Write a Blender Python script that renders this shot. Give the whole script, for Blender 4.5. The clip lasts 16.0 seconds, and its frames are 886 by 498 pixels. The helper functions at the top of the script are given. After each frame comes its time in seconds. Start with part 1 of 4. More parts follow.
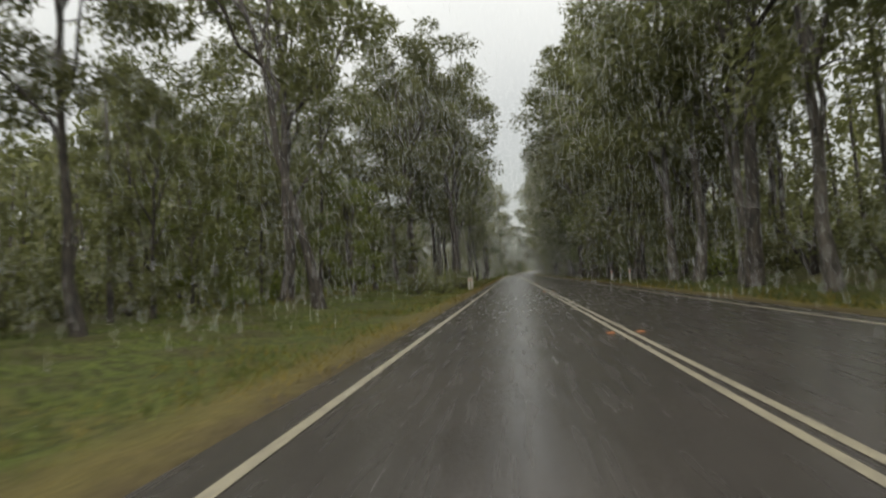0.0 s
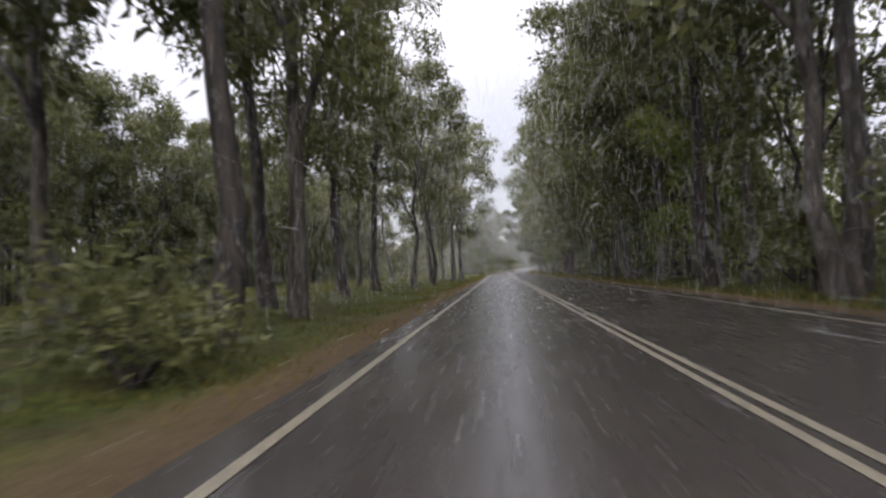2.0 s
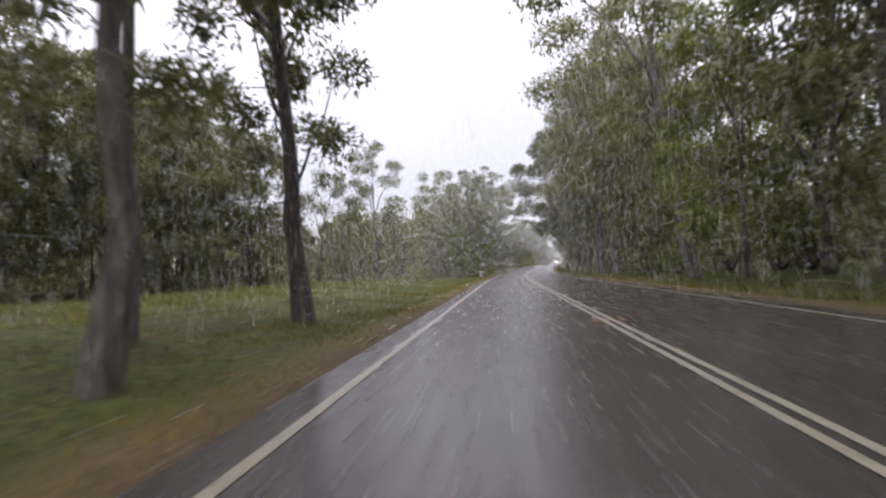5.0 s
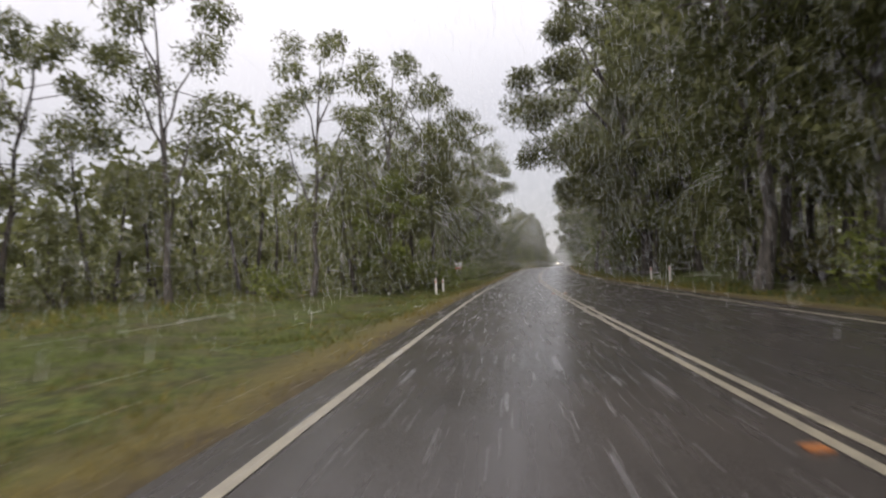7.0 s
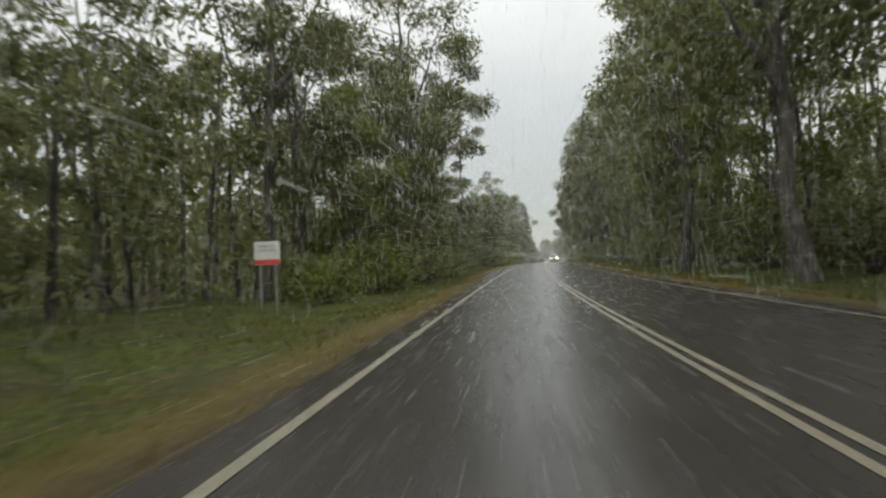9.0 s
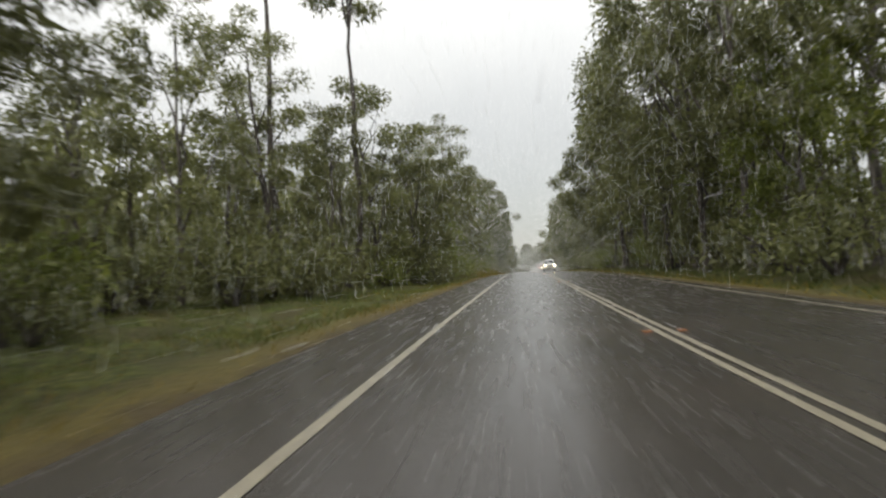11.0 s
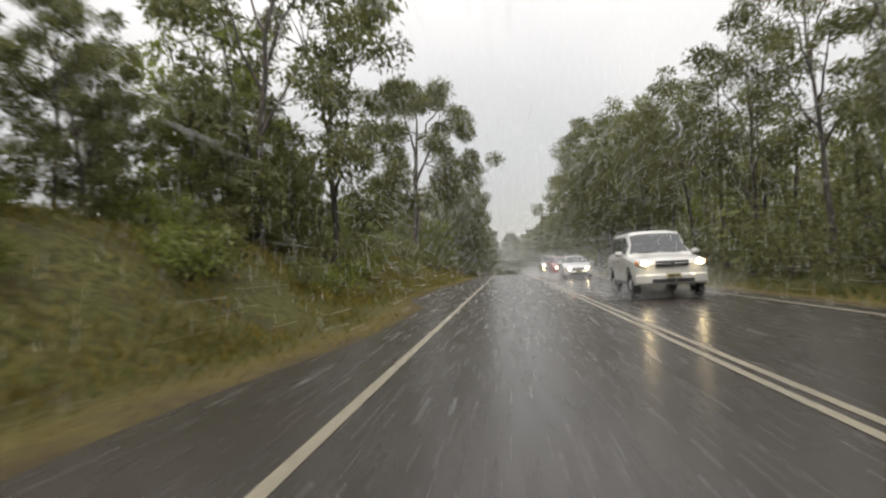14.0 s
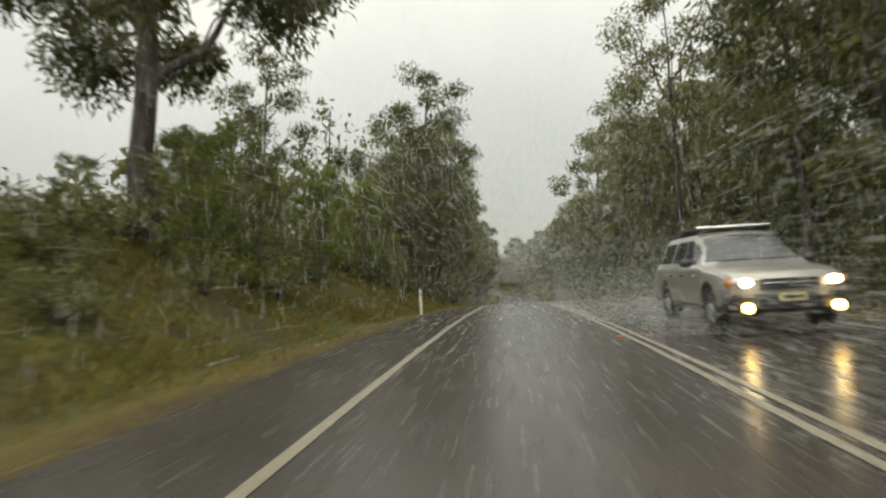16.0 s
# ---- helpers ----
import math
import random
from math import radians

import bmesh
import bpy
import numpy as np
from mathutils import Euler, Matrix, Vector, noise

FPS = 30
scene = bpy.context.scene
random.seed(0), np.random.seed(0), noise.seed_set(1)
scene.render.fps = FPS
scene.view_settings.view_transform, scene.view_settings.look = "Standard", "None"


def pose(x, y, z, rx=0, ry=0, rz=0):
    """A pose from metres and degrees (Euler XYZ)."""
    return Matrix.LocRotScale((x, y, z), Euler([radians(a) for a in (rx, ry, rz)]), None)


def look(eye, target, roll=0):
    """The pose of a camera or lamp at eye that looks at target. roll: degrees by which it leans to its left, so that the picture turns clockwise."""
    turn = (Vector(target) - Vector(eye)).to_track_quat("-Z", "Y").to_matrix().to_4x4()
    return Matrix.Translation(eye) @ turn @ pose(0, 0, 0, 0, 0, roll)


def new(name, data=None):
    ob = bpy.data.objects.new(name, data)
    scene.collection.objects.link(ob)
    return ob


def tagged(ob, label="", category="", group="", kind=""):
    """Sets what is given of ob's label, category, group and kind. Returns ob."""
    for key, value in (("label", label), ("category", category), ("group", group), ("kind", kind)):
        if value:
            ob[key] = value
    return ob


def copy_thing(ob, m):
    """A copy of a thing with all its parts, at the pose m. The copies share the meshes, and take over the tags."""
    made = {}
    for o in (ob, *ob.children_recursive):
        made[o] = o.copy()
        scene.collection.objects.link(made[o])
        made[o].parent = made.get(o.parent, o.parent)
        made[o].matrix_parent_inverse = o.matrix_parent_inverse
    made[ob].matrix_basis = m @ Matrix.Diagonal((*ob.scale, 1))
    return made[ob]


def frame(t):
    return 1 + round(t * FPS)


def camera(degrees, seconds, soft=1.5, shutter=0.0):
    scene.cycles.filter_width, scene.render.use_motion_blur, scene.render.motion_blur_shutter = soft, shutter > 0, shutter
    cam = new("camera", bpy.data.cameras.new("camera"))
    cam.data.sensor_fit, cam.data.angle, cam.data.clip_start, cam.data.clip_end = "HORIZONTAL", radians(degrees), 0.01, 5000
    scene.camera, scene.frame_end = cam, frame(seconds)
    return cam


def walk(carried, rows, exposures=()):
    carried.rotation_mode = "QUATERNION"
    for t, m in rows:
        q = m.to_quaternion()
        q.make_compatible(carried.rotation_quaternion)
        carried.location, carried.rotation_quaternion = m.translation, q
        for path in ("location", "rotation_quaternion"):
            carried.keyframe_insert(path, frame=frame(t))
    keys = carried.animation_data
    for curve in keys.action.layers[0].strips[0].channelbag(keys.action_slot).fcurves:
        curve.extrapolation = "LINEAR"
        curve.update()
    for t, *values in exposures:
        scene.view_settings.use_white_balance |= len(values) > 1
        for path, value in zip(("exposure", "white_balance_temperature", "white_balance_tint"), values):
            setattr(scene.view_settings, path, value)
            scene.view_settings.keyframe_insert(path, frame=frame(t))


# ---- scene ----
cam = camera(66.0, 16.0, soft=2.3, shutter=0.2)

# ---- the road's line: y ahead, x to the right of the double centre line, s metres along ----
LANE = 3.6
EYE = 1.12
SPEED = 28.5
S_MIN, S_MAX = -600.0, 2600.0


def smooth(a, b, x):
    k = np.clip((np.asarray(x, float) - a) / (b - a), 0.0, 1.0)
    return k * k * (3 - 2 * k)


_ss = np.arange(S_MIN, S_MAX + 1.0, 1.0)
_head = 0.100 * np.clip((_ss - 185.0) / 145.0, 0, 1) - 0.45 * np.clip((_ss - 640.0) / 260.0, 0, 1)
_px = np.cumsum(np.sin(_head)) - np.cumsum(np.sin(_head))[600]
_py = np.cumsum(np.cos(_head)) - np.cumsum(np.cos(_head))[600]
_pz = 1.2 * smooth(255, 390, _ss) - 5.0 * smooth(462, 620, _ss)


def road(s):
    """Place and heading (to the right) of the centre line."""
    return (np.interp(s, _ss, _px), np.interp(s, _ss, _py), np.interp(s, _ss, _pz), np.interp(s, _ss, _head))


def on_road(s, u, z=0.0):
    x, y, h, a = road(s)
    return np.stack(np.broadcast_arrays(x + u * np.cos(a), y - u * np.sin(a), h + z), -1)


# ---- camera: seconds, metres right of the lane's edge line, yaw, pitch, roll against the road ----
DRIVE = [
    (0.0, 1.70, 5.70, 2.30, -3.3), (0.5, 1.58, 5.20, 2.08, -3.0), (1.0, 1.60, 4.96, 2.05, -2.9),
    (1.5, 1.63, 4.72, 2.35, -3.2), (2.0, 1.63, 4.60, 1.95, -2.9), (2.5, 1.65, 4.30, 2.00, -2.9),
    (3.0, 1.68, 4.83, 1.68, -3.1), (3.5, 1.65, 5.04, 1.48, -2.6), (4.0, 1.66, 5.09, 1.90, -2.9),
    (4.5, 1.64, 5.08, 1.85, -2.9), (5.0, 1.60, 5.10, 1.80, -2.9), (5.5, 1.56, 5.15, 1.80, -3.0),
    (6.0, 1.52, 5.25, 1.75, -3.1), (6.5, 1.50, 5.40, 1.70, -3.1), (7.0, 1.57, 5.00, 1.98, -2.9),
    (7.5, 1.62, 4.85, 1.55, -2.9), (8.0, 1.58, 4.35, 1.90, -2.8), (8.5, 1.57, 4.60, 1.92, -2.8),
    (9.0, 1.65, 5.60, 1.55, -2.7), (9.5, 1.62, 5.70, 1.50, -2.7), (10.0, 1.58, 5.80, 1.45, -2.7),
    (10.5, 1.52, 5.90, 1.40, -2.7), (11.0, 1.47, 6.00, 1.35, -2.7), (11.5, 1.42, 6.05, 1.32, -2.7),
    (12.0, 1.30, 5.70, 1.48, -2.3), (12.5, 1.29, 5.00, 1.36, -2.7), (13.0, 1.24, 5.30, 1.26, -2.5),
    (13.5, 1.25, 5.00, 1.42, -2.8), (14.0, 1.31, 5.25, 1.55, -2.9), (14.5, 1.34, 4.78, 1.80, -2.7),
    (15.0, 1.38, 5.25, 2.00, -3.2), (15.5, 1.47, 5.05, 2.90, -2.7), (16.0, 1.52, 5.55, 2.50, -3.0),
]


def drive_pose(t, a, yaw, pitch, roll):
    s = SPEED * t
    x, y, z = on_road(s, a - LANE, EYE)
    _, _, z0, head = road(s)
    grade = math.degrees(math.atan((road(s + 3)[2] - road(s - 3)[2]) / 6))
    return pose(x, y, z, 90 + pitch + grade, 0, yaw - math.degrees(head)) @ pose(0, 0, 0, 0, 0, roll)


walk(cam, [(row[0], drive_pose(*row)) for row in DRIVE],
     exposures=[(0, 0.42, 6950, 5), (0.4, 0.50, 6800, 7), (0.9, 0.66, 6280, 13), (1.6, 0.78, 6350, 16), (2.5, 0.98, 6280, 20), (4.5, 1.06, 6250, 22), (6.4, 0.72, 6600, 17), (7.5, 0.52, 6650, 13), (8.5, 0.46, 6750, 3), (9.5, 0.54, 6780, 4), (12, 0.64, 6950, 9), (13.5, 0.62, 6950, 11), (14.5, 0.51, 7000, 9), (15, 0.49, 7150, 8), (16, 0.44, 7300, 3)])

# ---- light: a low rain sky ----
world = bpy.data.worlds.new("rain_sky")
scene.world = world
world.use_nodes = True
wn, wl = world.node_tree.nodes, world.node_tree.links
wn.clear()
w_out = wn.new("ShaderNodeOutputWorld")
w_sum = wn.new("ShaderNodeAddShader")
w_blue = wn.new("ShaderNodeBackground")
w_cloud = wn.new("ShaderNodeBackground")
w_sky = wn.new("ShaderNodeTexSky")
w_sky.sky_type, w_sky.sun_disc = "NISHITA", False
w_sky.sun_elevation, w_sky.sun_rotation = radians(36), radians(186)
w_blue.inputs["Strength"].default_value = 0.012
w_tc, w_noise, w_ramp = wn.new("ShaderNodeTexCoord"), wn.new("ShaderNodeTexNoise"), wn.new("ShaderNodeValToRGB")
w_noise.inputs["Scale"].default_value = 2.2
w_noise.inputs["Detail"].default_value = 5
w_ramp.color_ramp.elements[0].position, w_ramp.color_ramp.elements[0].color = 0.30, (0.80, 0.81, 0.84, 1)
w_ramp.color_ramp.elements[1].position, w_ramp.color_ramp.elements[1].color = 0.65, (1.0, 1.0, 1.02, 1)
w_cloud.inputs["Strength"].default_value = 1.0
wl.new(w_tc.outputs["Generated"], w_noise.inputs["Vector"])
wl.new(w_noise.outputs["Fac"], w_ramp.inputs["Fac"])
w_sep, w_low, w_mul = wn.new("ShaderNodeSeparateXYZ"), wn.new("ShaderNodeMapRange"), wn.new("ShaderNodeVectorMath")
w_low.inputs["From Min"].default_value, w_low.inputs["From Max"].default_value = 0.0, 1.0
w_low.inputs["To Min"].default_value, w_low.inputs["To Max"].default_value = 0.335, 1.95
w_pow = wn.new("ShaderNodeMath")
w_pow.operation, w_pow.use_clamp = "POWER", True
w_pow.inputs[1].default_value = 1.4
w_mul.operation = "SCALE"
wl.new(w_tc.outputs["Generated"], w_sep.inputs["Vector"])
wl.new(w_sep.outputs["Z"], w_pow.inputs[0])
wl.new(w_pow.outputs[0], w_low.inputs["Value"])
wl.new(w_ramp.outputs["Color"], w_mul.inputs[0])
wl.new(w_low.outputs["Result"], w_mul.inputs["Scale"])
wl.new(w_mul.outputs["Vector"], w_cloud.inputs["Color"])
wl.new(w_sky.outputs["Color"], w_blue.inputs["Color"])
wl.new(w_blue.outputs[0], w_sum.inputs[0])
wl.new(w_cloud.outputs[0], w_sum.inputs[1])
wl.new(w_sum.outputs[0], w_out.inputs["Surface"])
sun_data = bpy.data.lights.new("sun", "SUN")
sun_data.energy, sun_data.angle, sun_data.color = 1.8, radians(60), (1.0, 0.98, 0.95)
sun = new("sun", sun_data)
sun.matrix_world = look((0, 0, 60), (8.6, 82, 0))
scene.view_settings.exposure = 0.0


# ---- materials ----
def material(name, colour, rough=0.6, metal=0.0):
    m = bpy.data.materials.new(name)
    m.use_nodes = True
    b = m.node_tree.nodes["Principled BSDF"]
    b.inputs["Base Color"].default_value = (*colour, 1)
    b.inputs["Roughness"].default_value = rough
    b.inputs["Metallic"].default_value = metal
    return m, m.node_tree.nodes, m.node_tree.links, b


def noise_node(n, l, scale, detail=4, vector=None, stretch=None):
    t = n.new("ShaderNodeTexNoise")
    t.inputs["Scale"].default_value, t.inputs["Detail"].default_value = scale, detail
    if vector is not None:
        if stretch:
            mp = n.new("ShaderNodeMapping")
            mp.inputs["Scale"].default_value = stretch
            l.new(vector, mp.inputs["Vector"])
            vector = mp.outputs["Vector"]
        l.new(vector, t.inputs["Vector"])
    return t.outputs["Fac"]


def ramp_node(n, l, fac, *stops):
    r = n.new("ShaderNodeValToRGB")
    e = r.color_ramp.elements
    while len(e) < len(stops):
        e.new(0.5)
    for k, (p, c) in enumerate(stops):
        e[k].position = p
        e[k].color = (*c, 1) if len(c) == 3 else c
    l.new(fac, r.inputs["Fac"])
    return r.outputs["Color"]


def mix_node(n, l, fac, a, b):
    m = n.new("ShaderNodeMix")
    m.data_type = "RGBA"
    if isinstance(fac, float):
        m.inputs[0].default_value = fac
    else:
        l.new(fac, m.inputs[0])
    for socket, v in ((m.inputs[6], a), (m.inputs[7], b)):
        if isinstance(v, tuple):
            socket.default_value = (*v, 1)
        else:
            l.new(v, socket)
    return m.outputs[2]


def bump_node(n, l, b, height, strength, distance):
    k = n.new("ShaderNodeBump")
    k.inputs["Strength"].default_value, k.inputs["Distance"].default_value = strength, distance
    l.new(height, k.inputs["Height"])
    l.new(k.outputs["Normal"], b.inputs["Normal"])


def geo(n):
    return n.new("ShaderNodeNewGeometry")


def make_asphalt():
    m, n, l, b = material("wet_asphalt", (0.05, 0.05, 0.05), 0.3)
    pos = geo(n).outputs["Position"]
    uv = n.new("ShaderNodeUVMap")
    uv.uv_map = "lane"
    grain = noise_node(n, l, 90, 3, pos)
    patch = noise_node(n, l, 0.35, 5, pos)
    # streaks along the lane: worn wheel tracks and bitumen bleeding
    streak = noise_node(n, l, 1.0, 4, uv.outputs["UV"], (160, 1.2, 1))
    sheen = noise_node(n, l, 1.0, 3, uv.outputs["UV"], (90, 6, 1))
    base = ramp_node(n, l, grain, (0.3, (0.022, 0.020, 0.0182)), (0.7, (0.060, 0.0545, 0.0490)))
    base = mix_node(n, l, ramp_node(n, l, streak, (0.35, (0, 0, 0)), (0.65, (0.42, 0.42, 0.42))), base, (0.024, 0.021, 0.020))
    base = mix_node(n, l, ramp_node(n, l, patch, (0.42, (0, 0, 0)), (0.7, (0.5, 0.5, 0.5))), base, (0.060, 0.051, 0.045))
    l.new(base, b.inputs["Base Color"])
    l.new(ramp_node(n, l, sheen, (0.36, (0.19, 0.19, 0.19)), (0.64, (0.29, 0.29, 0.29))), b.inputs["Roughness"])
    b.inputs["IOR"].default_value = 1.33
    b.inputs["Specular IOR Level"].default_value = 0.26
    bump_node(n, l, b, grain, 0.22, 0.003)
    return m


def make_line_paint():
    m, n, l, b = material("road_paint", (0.7, 0.66, 0.52), 0.45)
    pos = geo(n).outputs["Position"]
    worn = noise_node(n, l, 14, 6, pos)
    big = noise_node(n, l, 1.3, 3, pos)
    c = ramp_node(n, l, worn, (0.30, (0.080, 0.072, 0.060)), (0.50, (0.190, 0.168, 0.118)), (0.78, (0.260, 0.230, 0.162)))
    c = mix_node(n, l, ramp_node(n, l, big, (0.4, (0, 0, 0)), (0.75, (0.45, 0.45, 0.45))), c, (0.22, 0.195, 0.145))
    l.new(c, b.inputs["Base Color"])
    return m


def make_ground():
    m, n, l, b = material("verge_ground", (0.08, 0.09, 0.03), 0.85)
    pos = geo(n).outputs["Position"]
    uv = n.new("ShaderNodeUVMap")
    uv.uv_map = "lane"
    sep = n.new("ShaderNodeSeparateXYZ")
    l.new(uv.outputs["UV"], sep.inputs["Vector"])
    fine = noise_node(n, l, 16, 5, pos)
    mid = noise_node(n, l, 1.1, 5, pos)
    big = noise_node(n, l, 0.12, 3, pos)
    grass = ramp_node(n, l, fine, (0.3, (0.030, 0.042, 0.008)), (0.7, (0.080, 0.096, 0.021)))
    dry = ramp_node(n, l, fine, (0.3, (0.046, 0.039, 0.012)), (0.7, (0.108, 0.087, 0.030)))
    soil = ramp_node(n, l, fine, (0.3, (0.0313, 0.0245, 0.0122)), (0.7, (0.0714, 0.0544, 0.0272)))
    litter = ramp_node(n, l, fine, (0.3, (0.0204, 0.0184, 0.0095)), (0.7, (0.0578, 0.0476, 0.0231)))
    c = mix_node(n, l, ramp_node(n, l, mid, (0.42, (0, 0, 0)), (0.62, (1, 1, 1))), grass, dry)
    c = mix_node(n, l, ramp_node(n, l, big, (0.40, (0.9, 0.9, 0.9)), (0.62, (0.1, 0.1, 0.1))), c, grass)
    # the bank further along carries drier, yellower grass
    yellow = n.new("ShaderNodeMapRange")
    yellow.inputs["From Min"].default_value, yellow.inputs["From Max"].default_value = 365.0, 410.0
    yellow.inputs["To Max"].default_value = 0.5
    l.new(sep.outputs["Y"], yellow.inputs["Value"])
    c = mix_node(n, l, yellow.outputs["Result"], c, dry)
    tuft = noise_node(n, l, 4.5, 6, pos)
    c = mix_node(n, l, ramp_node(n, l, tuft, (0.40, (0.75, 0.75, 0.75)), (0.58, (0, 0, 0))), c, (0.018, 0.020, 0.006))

    blotch = noise_node(n, l, 0.5, 6, pos)
    c = mix_node(n, l, ramp_node(n, l, blotch, (0.46, (0, 0, 0)), (0.62, (0.7, 0.7, 0.7))), c, litter)

    def band(near, far, colour):
        # distance from the sealed edge, broken up by noise
        a = n.new("ShaderNodeMath")
        a.operation = "MULTIPLY_ADD"
        l.new(mid, a.inputs[0])
        a.inputs[1].default_value = 1.6
        l.new(sep.outputs["X"], a.inputs[2])
        r = n.new("ShaderNodeMapRange")
        r.inputs["From Min"].default_value, r.inputs["From Max"].default_value = near + 0.8, far + 0.8
        r.inputs["To Min"].default_value, r.inputs["To Max"].default_value = 1.0, 0.0
        l.new(a.outputs[0], r.inputs["Value"])
        return mix_node(n, l, r.outputs["Result"], c, colour)
    wood = n.new("ShaderNodeMapRange")
    wood.inputs["From Min"].default_value, wood.inputs["From Max"].default_value = 11.0, 18.0
    l.new(sep.outputs["X"], wood.inputs["Value"])
    closed, shade = n.new("ShaderNodeMapRange"), n.new("ShaderNodeMath")
    closed.inputs["From Min"].default_value, closed.inputs["From Max"].default_value = 232.0, 246.0
    closed.inputs["To Min"].default_value = 0.15
    shade.operation = "MULTIPLY"
    l.new(sep.outputs["Y"], closed.inputs["Value"])
    l.new(closed.outputs["Result"], shade.inputs[0])
    l.new(wood.outputs["Result"], shade.inputs[1])
    # leaf litter all through the woods behind the clearing
    deep, most = n.new("ShaderNodeMapRange"), n.new("ShaderNodeMath")
    deep.inputs["From Min"].default_value, deep.inputs["From Max"].default_value = 30.0, 42.0
    most.operation = "MAXIMUM"
    l.new(sep.outputs["X"], deep.inputs["Value"])
    l.new(deep.outputs["Result"], most.inputs[0])
    l.new(shade.outputs[0], most.inputs[1])
    c = mix_node(n, l, most.outputs[0], c, litter)
    c = band(0.6, 1.8, dry)
    # the first stretch has a red-brown earth edge
    rust = n.new("ShaderNodeMapRange")
    rust.inputs["From Min"].default_value, rust.inputs["From Max"].default_value = 125.0, 185.0
    rust.inputs["To Min"].default_value, rust.inputs["To Max"].default_value = 0.85, 0.0
    l.new(sep.outputs["Y"], rust.inputs["Value"])
    start, both = n.new("ShaderNodeMapRange"), n.new("ShaderNodeMath")
    start.inputs["From Min"].default_value, start.inputs["From Max"].default_value = 28.0, 62.0
    both.operation = "MULTIPLY"
    l.new(sep.outputs["Y"], start.inputs["Value"])
    l.new(start.outputs["Result"], both.inputs[0])
    l.new(rust.outputs["Result"], both.inputs[1])
    earth = ramp_node(n, l, fine, (0.3, (0.044, 0.030, 0.017)), (0.7, (0.098, 0.068, 0.039)))
    c = band(0.5, 1.7, mix_node(n, l, both.outputs[0], c, earth))
    c = band(0.0, 0.55, mix_node(n, l, both.outputs[0], soil, earth))
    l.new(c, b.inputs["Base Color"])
    b.inputs["Specular IOR Level"].default_value = 0.12
    bump_node(n, l, b, tuft, 0.8, 0.10)
    return m


def make_leaf(name, dark, light, rough=0.42):
    m, n, l, b = material(name, light, rough)
    g = geo(n)
    oi = n.new("ShaderNodeObjectInfo")
    pos = g.outputs["Position"]
    big = noise_node(n, l, 0.55, 2, pos)
    c = ramp_node(n, l, g.outputs["Random Per Island"], (0.0, dark), (0.75, light), (1.0, tuple(min(1, v * 1.2) for v in light)))
    c = mix_node(n, l, ramp_node(n, l, big, (0.35, (0, 0, 0)), (0.7, (0.7, 0.7, 0.7))), c, dark)
    hs = n.new("ShaderNodeHueSaturation")
    mr = n.new("ShaderNodeMapRange")
    mr.inputs["To Min"].default_value, mr.inputs["To Max"].default_value = 0.75, 1.3
    l.new(oi.outputs["Random"], mr.inputs["Value"])
    l.new(mr.outputs["Result"], hs.inputs["Value"])
    l.new(c, hs.inputs["Color"])
    l.new(hs.outputs["Color"], b.inputs["Base Color"])
    b.inputs["Specular IOR Level"].default_value = 0.26
    thin, both = n.new("ShaderNodeBsdfTranslucent"), n.new("ShaderNodeMixShader")
    both.inputs[0].default_value = 0.45
    l.new(hs.outputs["Color"], thin.inputs["Color"])
    l.new(b.outputs[0], both.inputs[1])
    l.new(thin.outputs[0], both.inputs[2])
    l.new(both.outputs[0], n["Material Output"].inputs["Surface"])
    return m


def make_bark(name, dark, light):
    m, n, l, b = material(name, light, 0.75)
    tc = n.new("ShaderNodeTexCoord")
    stripe = noise_node(n, l, 3.0, 5, tc.outputs["Object"], (2.5, 2.5, 0.5))
    fine = noise_node(n, l, 22, 4, tc.outputs["Object"], (1, 1, 0.25))
    c = ramp_node(n, l, stripe, (0.35, dark), (0.66, light))
    c = mix_node(n, l, ramp_node(n, l, fine, (0.45, (0, 0, 0)), (0.7, (0.6, 0.6, 0.6))), c, dark)
    l.new(c, b.inputs["Base Color"])
    bump_node(n, l, b, fine, 0.6, 0.03)
    return m


def make_plain(name, colour, rough=0.5, metal=0.0, vary=0.25, scale=6.0):
    m, n, l, b = material(name, colour, rough, metal)
    tc = n.new("ShaderNodeTexCoord")
    f = noise_node(n, l, scale, 5, tc.outputs["Object"])
    d = tuple(v * (1 - vary) for v in colour)
    l.new(ramp_node(n, l, f, (0.35, d), (0.65, colour)), b.inputs["Base Color"])
    return m


def make_glow(name, colour, strength):
    m, n, l, b = material(name, colour, 0.2)
    b.inputs["Emission Color"].default_value = (*colour, 1)
    b.inputs["Emission Strength"].default_value = strength
    return m


def make_glass(name, colour, rough=0.02, ior=1.45):
    m, n, l, b = material(name, colour, rough)
    b.inputs["Transmission Weight"].default_value = 1.0
    b.inputs["IOR"].default_value = ior
    return m


ASPHALT = make_asphalt()
PAINT = make_line_paint()
GROUND = make_ground()
LEAF_GUM = make_leaf("gum_leaf", (0.074, 0.080, 0.032), (0.160, 0.166, 0.066))
LEAF_DARK = make_leaf("dark_leaf", (0.066, 0.073, 0.029), (0.150, 0.156, 0.060))
LEAF_FRESH = make_leaf("fresh_leaf", (0.072, 0.092, 0.020), (0.182, 0.202, 0.046))
LEAF_HEATH = make_leaf("heath_leaf", (0.045, 0.050, 0.018), (0.130, 0.120, 0.040))
GRASS = make_leaf("grass_blade", (0.038, 0.054, 0.012), (0.116, 0.140, 0.036), 0.5)
GRASS_DRY = make_leaf("dry_grass_blade", (0.085, 0.066, 0.010), (0.240, 0.180, 0.036), 0.6)
